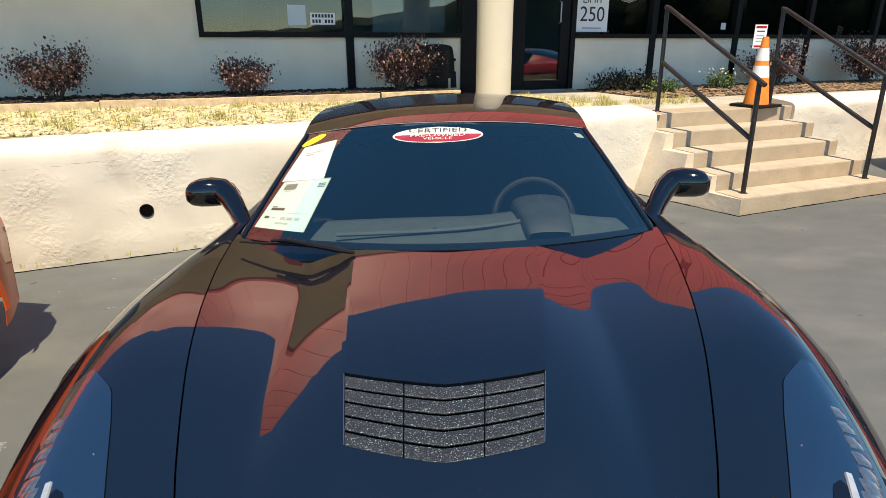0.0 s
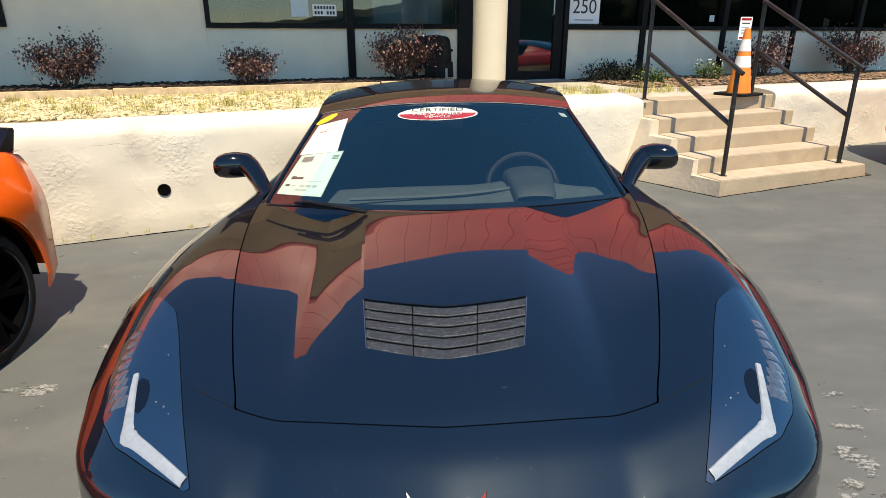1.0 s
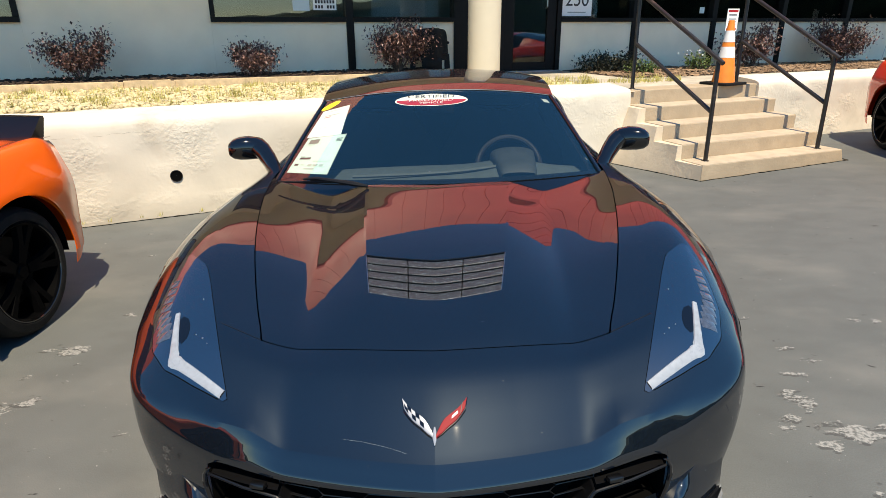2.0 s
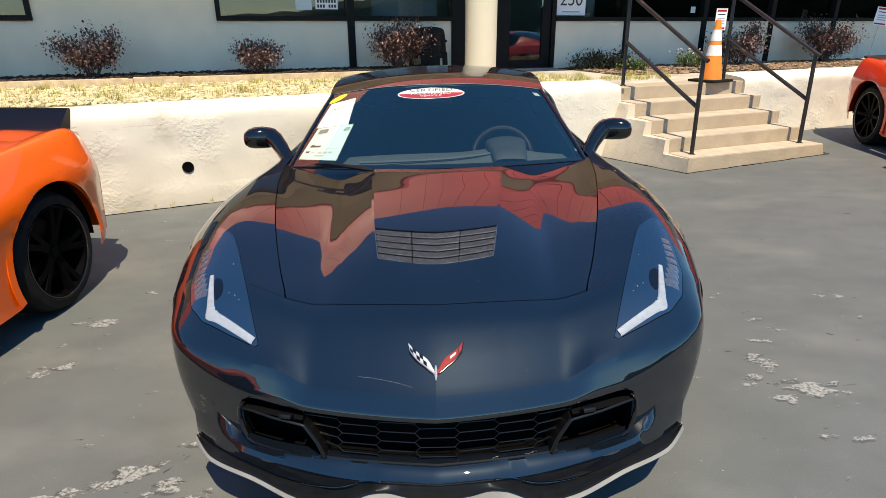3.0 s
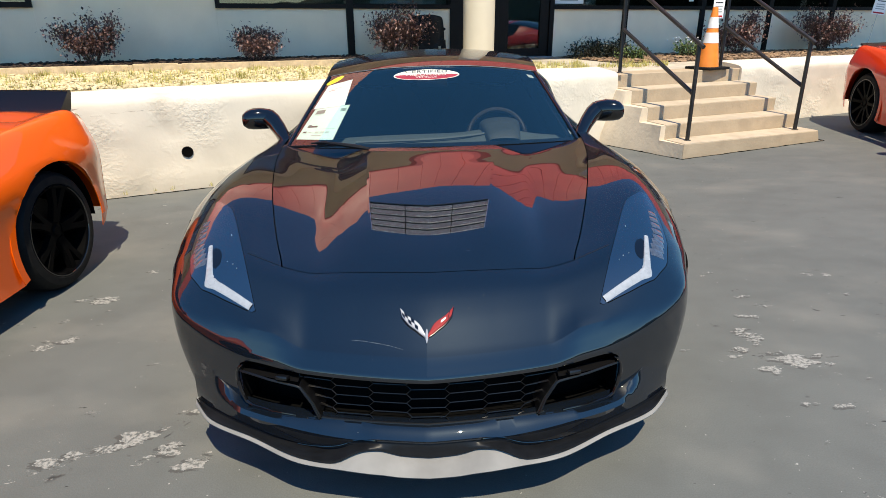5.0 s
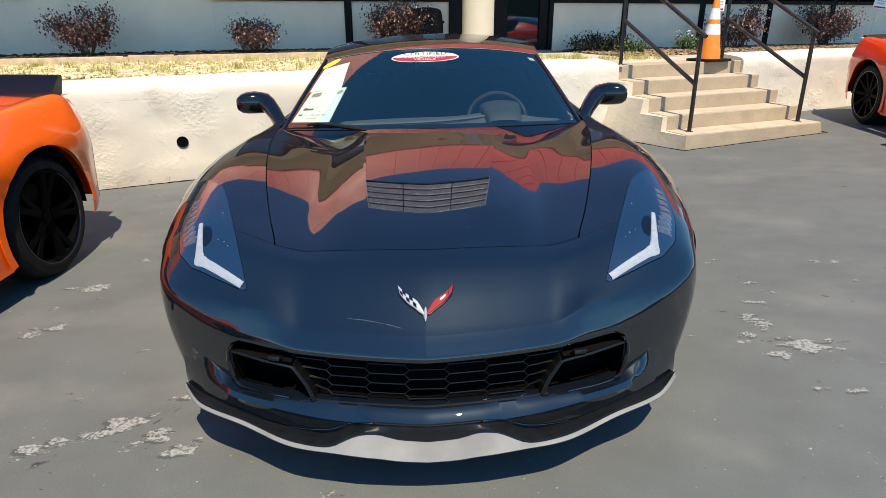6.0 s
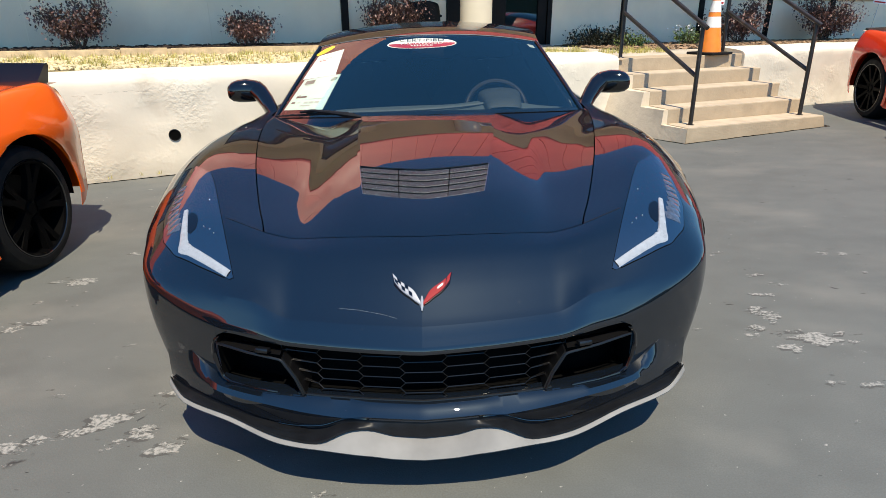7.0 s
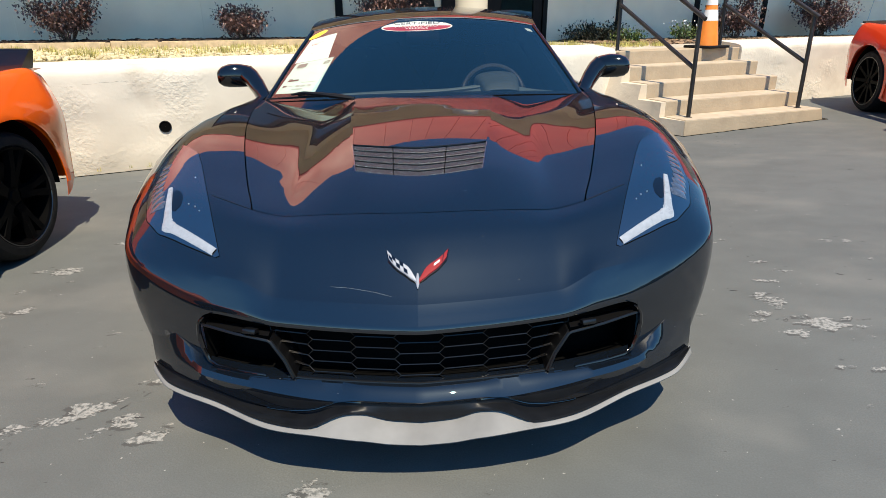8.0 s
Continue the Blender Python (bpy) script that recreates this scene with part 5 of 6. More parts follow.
                c, n_ = math.cos(a), math.sin(a)
                ring.append(bm.verts.new((s * x, 2.085 + 0.25 * (1.0 - x) + hy * math.copysign(abs(c) ** 0.85, c), zc - 0.010 + hz * math.copysign(abs(n_) ** 0.85, n_))))
            rings.append(ring)
        for a, b in zip(rings, rings[1:]):
            for k in range(20):
                bm.faces.new((a[k], a[(k + 1) % 20], b[(k + 1) % 20], b[k]))
        bm.faces.new(rings[0])
        bm.faces.new(rings[-1])
        part("housing", bm, GLOSS_BLACK if paint is PAINT_BLACK else paint, mirror, sharp=70)
        bm = bmesh.new()
        pts = [(0.835, 1.93, 0.770), (0.85, 1.96, 0.795), (0.885, 2.01, 0.838), (0.925, 2.05, 0.880), (0.965, 2.075, 0.905)]
        rings = []
        for k_, (x, y, z) in enumerate(pts):
            wy, wz = (0.064, 0.046) if k_ == 0 else (0.050, 0.046 + 0.004 * k_)
            rings.append([bm.verts.new((s * (x + 0.55 * wz * math.sin(a)), y + wy * math.cos(a), z - 0.6 * wz * math.sin(a))) for a in np.linspace(0, 2 * np.pi, 13)[:-1]])
        for a, b in zip(rings, rings[1:]):
            for k in range(12):
                bm.faces.new((a[k], a[(k + 1) % 12], b[(k + 1) % 12], b[k]))
        part("stalk", bm, GLOSS_BLACK if paint is PAINT_BLACK else paint, mirror, sharp=60)

    # wheels
    for y, r, w in ((AXLE_F, 0.330, 0.285), (AXLE_R, 0.339, 0.33)):
        for s in (-1, 1):
            wheel(car, s * (0.945 if y < 2 else 0.962), y, r, w, spokes, style)
            arch_liner(car, s, y)
    part("floor_pan", block(-0.56, 0.56, 0.25, 4.2, 0.15, 0.22, 0.01), DARK, car)
    part("side_sill", block(-0.90, 0.90, 1.40, 3.30, 0.15, 0.21, 0.02), PLASTIC, car)
    # tail panel
    bm = bmesh.new()
    sec = SECTIONS[4.45]
    rim = [sweep_point(x, 4.45, z) for x, z in sec] + [sweep_point(-x, 4.45, z) for x, z in sec[::-1][:-1]]
    bm.faces.new([bm.verts.new(p) for p in rim])
    part("tail_panel", bm, paint, car)
    if spoiler:
        bm = bmesh.new()
        rows = []
        for u in np.linspace(-1, 1, 21):
            x = 0.80 * u
            y = 4.44 - 0.08 * u * u
            lift = 0.008 * (1 - u * u)
            rows.append([(x, y - 0.21, 0.92), (x, y - 0.13, 0.93 + 0.2 * spoiler + lift), (x, y - 0.03, 0.915 + spoiler + lift), (x, y, 0.92 + spoiler + lift), (x, y + 0.005, 0.905 + spoiler + lift), (x, y - 0.05, 0.90)])
        grid(bm, rows)
        for end in (0, 20):
            row = rows[end]
            bm.faces.new([bm.verts.new(p) for p in row])
        part("spoiler", bm, SPOILER, car, "gloss black rear spoiler", sharp=30)
    if flared:
        for s in (-1, 1):
            bm = bmesh.new()
            rows = []
            for k in range(25):
                a = radians(-3 + 203 * k / 24)
                x0 = s * (GUIDES["widest"][0](AXLE_R + ARCH[AXLE_R] * math.cos(a)) - 0.004)
                rows.append([(x0, AXLE_R + r_ * math.cos(a), 0.335 + r_ * math.sin(a)) for r_ in (ARCH[AXLE_R] - 0.006, ARCH[AXLE_R] + 0.032)])
                rows[-1][0] = (rows[-1][0][0] + s * 0.004, *rows[-1][0][1:])
            grid(bm, rows)
            part("arch_lip", thicken(bm, 0.006), paint, car)
            bm = bmesh.new()
            grid(bm, [[(s * 0.945, y, z) for y, z in ((2.98, 0.52), (3.24, 0.60))], [(s * 0.95, y, z) for y, z in ((2.98, 0.47), (3.22, 0.42))]])
            part("side_intake", thicken(bm, 0.01), GLOSS_BLACK, car)
    return car, hood
# ---- the cars' front ends


def front_end(car, paint):
    """Bumper, splitter, grille, headlamps and nose badge."""
    # ---- black car: lower front
    XS = np.linspace(-0.815, 0.815, 105)

    chin_z = spline((0, 0.176), (0.08, 0.182), (0.15, 0.203), (0.20, 0.214), (0.235, 0.208), (0.30, 0.185), (0.39, 0.189), (0.57, 0.197), (0.77, 0.206), (0.86, 0.215))
    blade = spline((0, 0.060), (0.14, 0.064), (0.2, 0.045), (0.27, 0.018), (0.33, 0.012), (0.9, 0.010))
    crease_z = spline((0, 0.244), (0.155, 0.244), (0.224, 0.237), (0.31, 0.241), (0.395, 0.245), (0.48, 0.252), (0.57, 0.254), (0.86, 0.262))
    fin_z = spline((0, 0.230), (0.20, 0.230), (0.228, 0.226), (0.29, 0.202), (0.34, 0.193), (0.40, 0.188), (0.485, 0.199), (0.57, 0.213), (0.65, 0.220), (0.71, 0.223), (0.80, 0.214), (0.86, 0.21))
    corner_y = spline((0.5, 0.16), (0.60, 0.196), (0.65, 0.214), (0.70, 0.236), (0.75, 0.270), (0.80, 0.299), (0.83, 0.317))
    lip_z = spline((0, 0.153), (0.08, 0.159), (0.15, 0.171), (0.23, 0.178), (0.30, 0.181), (0.39, 0.182), (0.57, 0.190), (0.73, 0.196), (0.86, 0.19))

    # painted ledge under the opening; at the corners it runs up into the body's side
    bm = bmesh.new()
    rows, dark_rows = [], []
    for x in XS:
        a = abs(x)
        g_, zc, ze = nose(x), crease_z(a), fin_z(a)
        w = min(max((a - 0.60) / 0.14, 0.0), 1.0)
        w = w * w * (3 - 2 * w)
        c = corner_y(max(a, 0.5))
        inner = ((g_ + 0.065, 0.278), (g_ + 0.030, 0.272), (g_ + 0.008, zc + 0.014), (g_ - 0.003, zc), (g_ + 0.001, (zc + ze) / 2), (g_, ze + 0.004), (g_ + 0.003, ze), (g_ + 0.02, ze - 0.002))
        outer = ((c + 0.03, 0.362), (c - 0.002, 0.345), (c + (g_ - c) * 0.28, 0.31), (c + (g_ - c) * 0.60, 0.277), (c + (g_ - c) * 0.85, 0.25), (g_, ze + 0.006), (g_ + 0.003, ze), (g_ + 0.02, ze - 0.002))
        rows.append([(x, p[0] + (q[0] - p[0]) * w, p[1] + (q[1] - p[1]) * w) for p, q in zip(inner, outer)])
        yl, zl = lip(x) + blade(a), chin_z(a)
        deep = 0.010 * min(1.0, a / 0.3)
        dark_rows.append([(x, g_ + 0.006, ze - 0.001), (x, g_ + 0.004, ze - 0.004 - deep), (x, yl + (g_ - yl) * 0.35, zl + 0.45 * max(ze - deep - zl, 0.0) + 0.004), (x, yl + 0.001, zl + 0.008), (x, yl, zl + 0.002),
                          (x, yl + 0.006, zl - 0.002), (x, g_ + 0.10, zl - 0.004)])
    grid(bm, rows)
    part("front_bumper", bm, paint, car, sharp=32)
    bm = bmesh.new()
    grid(bm, dark_rows)
    part("chin", bm, CHIN, car, "satin black chin above the splitter", sharp=40)

    # dark inset fins on the bumper face, each with a bright rolled edge
    for s in (-1, 1):
        bm = bmesh.new()
        rows = []
        for t in np.linspace(0, 1, 18):
            a = 0.232 + 0.29 * t
            top = crease_z(a) - 0.004
            low = fin_z(a) + 0.006 + (top - fin_z(a) - 0.006) * t ** 2.5
            rows.append([(s * a, nose(a) - 0.001, top), (s * a, nose(a) - 0.0015, (top + low) / 2), (s * a, nose(a) - 0.001, low)])
        grid(bm, rows)
        part("bumper_fin", bm, CHIN, car)
        bm = bmesh.new()
        tube(bm, [(s * a, nose(a) - 0.002, fin_z(a) + 0.003) for a in np.linspace(0.235, 0.42, 16)], [0.0006] * 2 + [0.0018] * 8 + [0.0010] * 6, 6)
        part("fin_edge", bm, paint, car)

    bm = bmesh.new()
    rows = []
    for x in np.linspace(-0.822, 0.822, 91):
        a = abs(x)
        y0, y1 = lip(x), lip(x) + blade(a) + 0.012
        zt, zl = chin_z(a) - 0.001, lip_z(a)
        rows.append([(x, y1, zt), (x, y0 + 0.004, zl + 0.004), (x, y0, zl), (x, y0 + 0.001, zl - 0.003), (x, y0 + 0.006, zl - 0.006), (x, y0 + 0.20, zl - 0.008)])
    grid(bm, rows)
    part("splitter", bm, LIP, car, "light grey front splitter lip", sharp=50)
    # grille opening: dark box, frame, hexagon mesh, side ducts
    bm = bmesh.new()
    gx = np.linspace(-0.63, 0.63, 31)
    grid(bm, [[(x, nose(x) + 0.17, 0.46) for x in gx], [(x, nose(x) + 0.15, 0.24) for x in gx]])
    grid(bm, [[(x, nose(x) + 0.17, 0.24) for x in gx], [(x, nose(x) + 0.05, 0.268) for x in gx]])
    grid(bm, [[(x, nose(x) + 0.060, 0.424) for x in gx], [(x, nose(x) + 0.17, 0.46) for x in gx]])
    part("grille_box", bm, DARK, car)
    bm = bmesh.new()
    tube(bm, [(x, nose(x) + 0.042, 0.272) for x in np.linspace(-0.36, 0.36, 25)], 0.005, 8)
    part("grille_lower_edge", bm, GRILLE, car)
    for s in (-1, 1):
        bm = bmesh.new()
        grid(bm, [[(s * x, nose(x) + d, z) for x, z in ((0.343, 0.276), (0.362, 0.325), (0.400, 0.382))] for d in (0.032, 0.06, 0.13)])
        part("duct_wall", thicken(bm, 0.008), GRILLE, car)
        bm = bmesh.new()
        tube(bm, [(s * x, nose(x) + 0.032, z) for x, z in ((0.343, 0.275), (0.362, 0.325), (0.396, 0.378), (0.404, 0.382), (0.495, 0.391), (0.598, 0.399))], 0.004, 8)
        part("duct_edge", bm, GRILLE, car)
        bm = bmesh.new()
        xs_ = np.linspace(0.405, 0.60, 8)
        grid(bm, [[(s * x, nose(x) + 0.05, 0.386) for x in xs_], [(s * x, nose(x) + 0.09, 0.392) for x in xs_]])
        part("duct_shelf", bm, GRILLE, car)
        bm = block(-0.020, 0.020, -0.012, 0.012, -0.007, 0.007, 0.004)
        cam_box = part("parking_camera", bm, GRILLE, car)
        cam_box.matrix_local = pose(s * 0.452, nose(0.452) + 0.040, 0.402, -14, 0, s * 14)
        part("camera_lens", lathe(bmesh.new(), [(0.0005, -0.014), (0.004, -0.0135), (0.006, -0.011)], 14, m=pose(0, 0, 0, -90, 0, 0) @ pose(0, 0, 0, 180)), CHROME, cam_box)
        bm = bmesh.new()
        grid(bm, [[(s * x, nose(x) + d, z) for z in (0.268, 0.33, 0.39, 0.425)] for x, d in ((0.606, 0.048), (0.600, 0.075), (0.590, 0.17))])
        part("duct_end", bm, DARK, car)
        # rounded frame round the outer end of the opening
        bm = bmesh.new()
        pts = [(0.588, 0.424), (0.600, 0.415), (0.610, 0.396), (0.614, 0.365), (0.608, 0.325), (0.594, 0.288), (0.570, 0.277), (0.50, 0.275), (0.42, 0.274)]
        tube(bm, [(s * x, nose(x) + 0.030, z) for x, z in pts], [0.002, 0.004, 0.006, 0.007, 0.007, 0.006, 0.005, 0.004, 0.003], 8)
        part("opening_frame", bm, GLOSS_BLACK, car)

    # flat hexagons in staggered columns, joined by short diagonal webs
    CELL_W, CELL_H, NOTCH = 0.1335, 0.030, 0.016
    for col in range(-3, 4):
        x0 = (CELL_W - NOTCH) * col
        for row in range(5):
            z = 0.272 + CELL_H * (row + (0.5 if col % 2 else 0.0))
            if abs(x0) > 0.36 or z > 0.41:
                continue
            hexa = [(x0 - CELL_W / 2, z), (x0 - CELL_W / 2 + NOTCH, z + CELL_H / 2), (x0 + CELL_W / 2 - NOTCH, z + CELL_H / 2), (x0 + CELL_W / 2, z),
                    (x0 + CELL_W / 2 - NOTCH, z - CELL_H / 2), (x0 - CELL_W / 2 + NOTCH, z - CELL_H / 2)]
            cell = bmesh.new()
            edge_x = 0.335 + 0.55 * (z - 0.275)
            tube(cell, [(min(max(x, -edge_x), edge_x), nose(x) + 0.055 + 0.15 * (zz - 0.27), zz) for x, zz in hexa], 0.0019, 6, closed=True)
            part("grille_cell", cell, GRILLE, car)

    # ---- headlamps

    def between(keys, t):
        """A point along a line of (x, y) keys, by equal shares."""
        k = min(int(t * (len(keys) - 1)), len(keys) - 2)
        f = t * (len(keys) - 1) - k
        return tuple(a + (b - a) * f for a, b in zip(keys[k], keys[k + 1]))

    INNER = [(0.556, 0.262), (0.602, 0.372), (0.646, 0.48), (0.690, 0.588), (0.722, 0.668), (0.762, 0.756), (0.836, 0.822)]
    OUTER = [(0.566, 0.257), (0.664, 0.304), (0.760, 0.358), (0.820, 0.425), (0.850, 0.52), (0.862, 0.66), (0.858, 0.812)]
    for s in (-1, 1):
        # seam between bumper and fender, from the hood's corner to the lamp
        line = [on_body(0.506 + 0.130 * t, 0.443 + 0.050 * t, 0.0002) for t in np.linspace(0, 1, 12)]
        part("panel_seam", tube(bmesh.new(), [(s * x, y, z) for x, y, z in line], 0.0010, 6), PLASTIC, car)
        lamp = new("headlamp")
        lamp.parent = car
        bm = bmesh.new()
        rows = []
        for t in np.linspace(0.0, 1.0, 28):
            a, b = between(INNER, t), between(OUTER, t)
            row = []
            for f in np.linspace(0, 1, 10):
                x, y = a[0] + (b[0] - a[0]) * f, a[1] + (b[1] - a[1]) * f
                row.append((s * x, y, surface(x, y) + 0.0025))
            rows.append(row)
        grid(bm, rows)
        bmesh.ops.remove_doubles(bm, verts=bm.verts, dist=0.0004)
        part("lens", bm, LENS, lamp, "clear lens over a dark lamp housing", sharp=70)
        bm = bmesh.new()
        edge = [between(INNER, t) for t in np.linspace(0, 1, 30)] + [between(OUTER, t) for t in np.linspace(0.97, 0.03, 30)]
        tube(bm, [(s * x, y, surface(x, y) + 0.0005) for x, y in edge], 0.0018, 6, closed=True)
        part("lamp_gap", bm, DARK, lamp)
        bm = bmesh.new()
        # two straight arms that meet in a crisp elbow
        keys = [(0.571, 0.272), (0.736, 0.372), (0.772, 0.520)]
        arm = [(Vector(keys[k + 1]) - Vector(keys[k])).normalized() for k in (0, 1)]
        rows = []
        for k in np.linspace(0, 2, 33):
            x, y = between(keys, k / 2)
            f = min(max((k - 0.84) / 0.32, 0.0), 1.0)
            f = f * f * (3 - 2 * f)
            d = (arm[0] * (1 - f) + arm[1] * f).normalized()
            w = (0.0105 + 0.0030 * k if k < 1 else 0.0135 - 0.0060 * (k - 1)) / max(0.8, 1 - 0.4 * f * (1 - f) * 4)
            row = []
            for g, lift in ((-1, 0.003), (-0.7, 0.007), (0.7, 0.007), (1, 0.003)):
                px, py = x - d.y * w * g, y + d.x * w * g
                row.append((s * px, py, surface(px, py) + lift))
            rows.append(row)
        grid(bm, rows)
        part("light_strip", bm, DRL, lamp, "white daytime light strip")
        for k in range(8):
            t = 0.525 + 0.043 * k
            x, y = between(OUTER, t)
            wide = 0.046 - 0.0026 * k
            bm = bmesh.new()
            rows = []
            for f, lift in ((0, 0.003), (0.12, 0.0045), (0.88, 0.0045), (1, 0.003)):
                py = y + 0.028 * f
                rows.append([(s * (x - 0.010 - wide * g), py, surface(x - 0.010 - wide * g, py) + lift * (1 if 0.05 < g < 0.95 else 0.6)) for g in (0, 0.1, 0.5, 0.9, 1)])
            grid(bm, rows)
            part("lamp_cell", bm, CELL, lamp, "small clear lamp cell")
        bm = bmesh.new()
        rows = []
        for t in np.linspace(-1, 1, 9):
            w = 0.020 * math.sqrt(max(0.0, 1 - t * t)) + 0.0004
            cx, cy = 0.738 + 0.012 * t, 0.462 + 0.046 * t
            rows.append([(s * (cx + w * f), cy - 0.25 * w * f, surface(cx + w * f, cy - 0.25 * w * f) + 0.0036) for f in (-1, -0.5, 0, 0.5, 1)])
        grid(bm, rows)
        part("projector", bm, GLOSS_BLACK, lamp, "dark projector window")
        # tiny metal chips added where bright glints show inside the lens
        for x, y, r in ((0.668, 0.428, 0.0035), (0.690, 0.440, 0.0022), (0.650, 0.410, 0.002), (0.716, 0.585, 0.002)):
            glint = part("glint_chip", lathe(bmesh.new(), [(0.0005, 0.003), (r * 0.6, 0.0024), (r, 0.0)], 10), METAL, lamp)
            glint.matrix_local = pose(s * x, y, surface(x, y) + 0.0025, 18, s * 14, 0)

    # ---- red strips added on the bumper's corners for the neighbouring cars' reflections
    def flank(st, z, out):
        """A point on the body's side at a station and height, pushed out a little."""
        sec = section(st)
        low = sec[int(np.argmax(sec[:, 0] > GUIDES["shoulder"][0](st) - 1e-4)):]
        x = float(np.interp(z, low[::-1, 1], low[::-1, 0]))
        px, py, pz = sweep_point(x, st, z)
        return px + out * 0.8, py - out * 0.6, pz

    for s in (-1, 1):
        line = [flank(0.37 - 0.09 * t, 0.597 - 0.123 * t, 0.0) for t in np.linspace(0, 1, 8)]
        backing = part("reflection_backing", tube(bmesh.new(), [(s * x, y, z) for x, y, z in line], [0.004, 0.010, 0.013, 0.014, 0.014, 0.013, 0.010, 0.004], 10), DARK, car)
        line = [flank(0.37 - 0.09 * t, 0.597 - 0.123 * t, 0.003) for t in np.linspace(0.06, 0.94, 8)]
        part("red_reflection_strip", tube(bmesh.new(), [(s * x, y, z) for x, y, z in line], [0.003, 0.007, 0.010, 0.011, 0.011, 0.010, 0.007, 0.003], 10), RED_REFLECTION, backing, "red strip standing for the reflection of a parked car")

    # ---- nose badge: two slanted flags, drawn as plain shapes
    badge = new("badge")
    badge.parent = car

    def badge_point(x, y, lift):
        return (x, y, surface(x, y) + lift)

    def wing(s, t, side, grow=0.0):
        """A point on a flag: t from the foot to the tip, side from the front edge (-1) to the rear edge (1)."""
        half = (0.003 + 0.0085 * min(1.0, t / 0.22)) * (1 + grow * 6) + grow * 0.004
        x = 0.004 + 0.077 * t + 0.003 * side * t + grow * (2 * t - 1) * 0.05
        y = 0.142 + 0.070 * t + 0.0035 * math.sin(math.pi * 2 * t) + half * side
        return s * max(x, 0.0012), y

    for s in (-1, 1):
        for name, material, lift, grow in (("flag_border", GLOSS_BLACK, 0.0045, 0.035), ("flag", SILVER if s < 0 else FLAG_RED, 0.008, 0.0)):
            bm = bmesh.new()
            rows = []
            for t in np.linspace(0, 1, 13):
                row = [badge_point(*wing(s, t, side, grow), h) for side, h in ((-1, 0.001), (-0.96, lift), (0.0, lift + 0.001), (0.96, lift), (1, 0.001))]
                rows.append(row)
            vs = grid(bm, rows)
            bm.faces.new(vs[-1])
            part(name, bm, material, badge, sharp=30)
        if s < 0:
            for k in range(5):
                for j in range(2):
                    if (k + j) % 2:
                        continue
                    bm = bmesh.new()
                    quad = [bm.verts.new(badge_point(*wing(s, 0.30 + 0.135 * (k + dt), -0.85 + 0.85 * (j + df)), 0.0102)) for dt, df in ((0, 0), (0, 1), (1, 1), (1, 0))]
                    bm.faces.new(quad)
                    part("flag_square", bm, GLOSS_BLACK, badge)
        else:
            bm = bmesh.new()
            grid(bm, [[badge_point(*wing(s, t, side), 0.0102) for side in (-0.25, 0.25)] for t in (0.52, 0.72)])
            part("flag_mark", bm, WHITE_INK, badge)
            bm = bmesh.new()
            grid(bm, [[badge_point(*wing(s, t, side), 0.0100) for side in (-0.95, 0.95)] for t in (0.83, 0.86)])
            part("flag_fold", bm, GLOSS_BLACK, badge)
    bm = bmesh.new()
    tube(bm, [badge_point(0.0, y, 0.006) for y in (0.124, 0.134, 0.150, 0.160)], [0.0012, 0.0045, 0.0045, 0.002], 8)
    part("badge_stem", bm, SILVER, badge)


# ---- the three cars
black_car, black_hood = coupe(PAINT_BLACK, "glossy black sports coupe with price sheets behind the windscreen", Matrix())
orange_car, _ = coupe(PAINT_ORANGE, "bright orange sports coupe with black wheels and a black spoiler", pose(-3.09, -1.94, 0), spoiler=0.125, flared=True, spokes=5)
red_car, _ = coupe(PAINT_RED, "orange-red sports coupe with black multi-spoke wheels, parked by the wall", pose(5.410, 1.910, 0, 0, 0, -8), spoiler=0.045, flared=True, spokes=10, style="single")
for car, paint in ((black_car, PAINT_BLACK), (orange_car, PAINT_ORANGE), (red_car, PAINT_RED)):
    front_end(car, paint)

# fine pale scratches in the black paint
for line in (((-0.234, 0.161), (-0.190, 0.152), (-0.149, 0.141), (-0.110, 0.130), (-0.069, 0.116)), ((0.136, 0.462), (0.142, 0.464), (0.147, 0.464))):
    keys = [Vector(p) for p in line]
    pts = []
    for p, q in zip(keys, keys[1:]):
        pts += [p.lerp(q, t) for t in (0.0, 0.25, 0.5, 0.75)]
    pts.append(keys[-1])
    part("scratch", tube(bmesh.new(), [on_body(p.x, p.y, 0.0003) for p in pts], [0.00012] + [0.00022] * (len(pts) - 2) + [0.00012], 5), INK_GREY, black_car, "fine pale scratch in the paint")

# ---- wipers, cabin, sheets behind the windscreen
wiper = new("wiper")
wiper.parent = black_car
part("wiper_blade", tube(bmesh.new(), [(-0.735, 1.60, 0.822), (-0.62, 1.545, 0.832), (-0.50, 1.50, 0.842), (-0.36, 1.452, 0.846)], [0.003, 0.005, 0.006, 0.004], 8), PLASTIC, wiper)
part("wiper_arm", tube(bmesh.new(), [(-0.30, 1.425, 0.836), (-0.36, 1.440, 0.844), (-0.45, 1.462, 0.854), (-0.54, 1.502, 0.858), (-0.60, 1.53, 0.848)], [0.006, 0.012, 0.009, 0.007, 0.005], 8), PLASTIC, wiper)
clip = part("wiper_clip", block(-0.026, 0.026, -0.009, 0.009, -0.007, 0.008, 0.003), PLASTIC, wiper)
clip.matrix_local = pose(-0.545, 1.515, 0.852, 0, -8, -24)

bm = bmesh.new()
rows = []
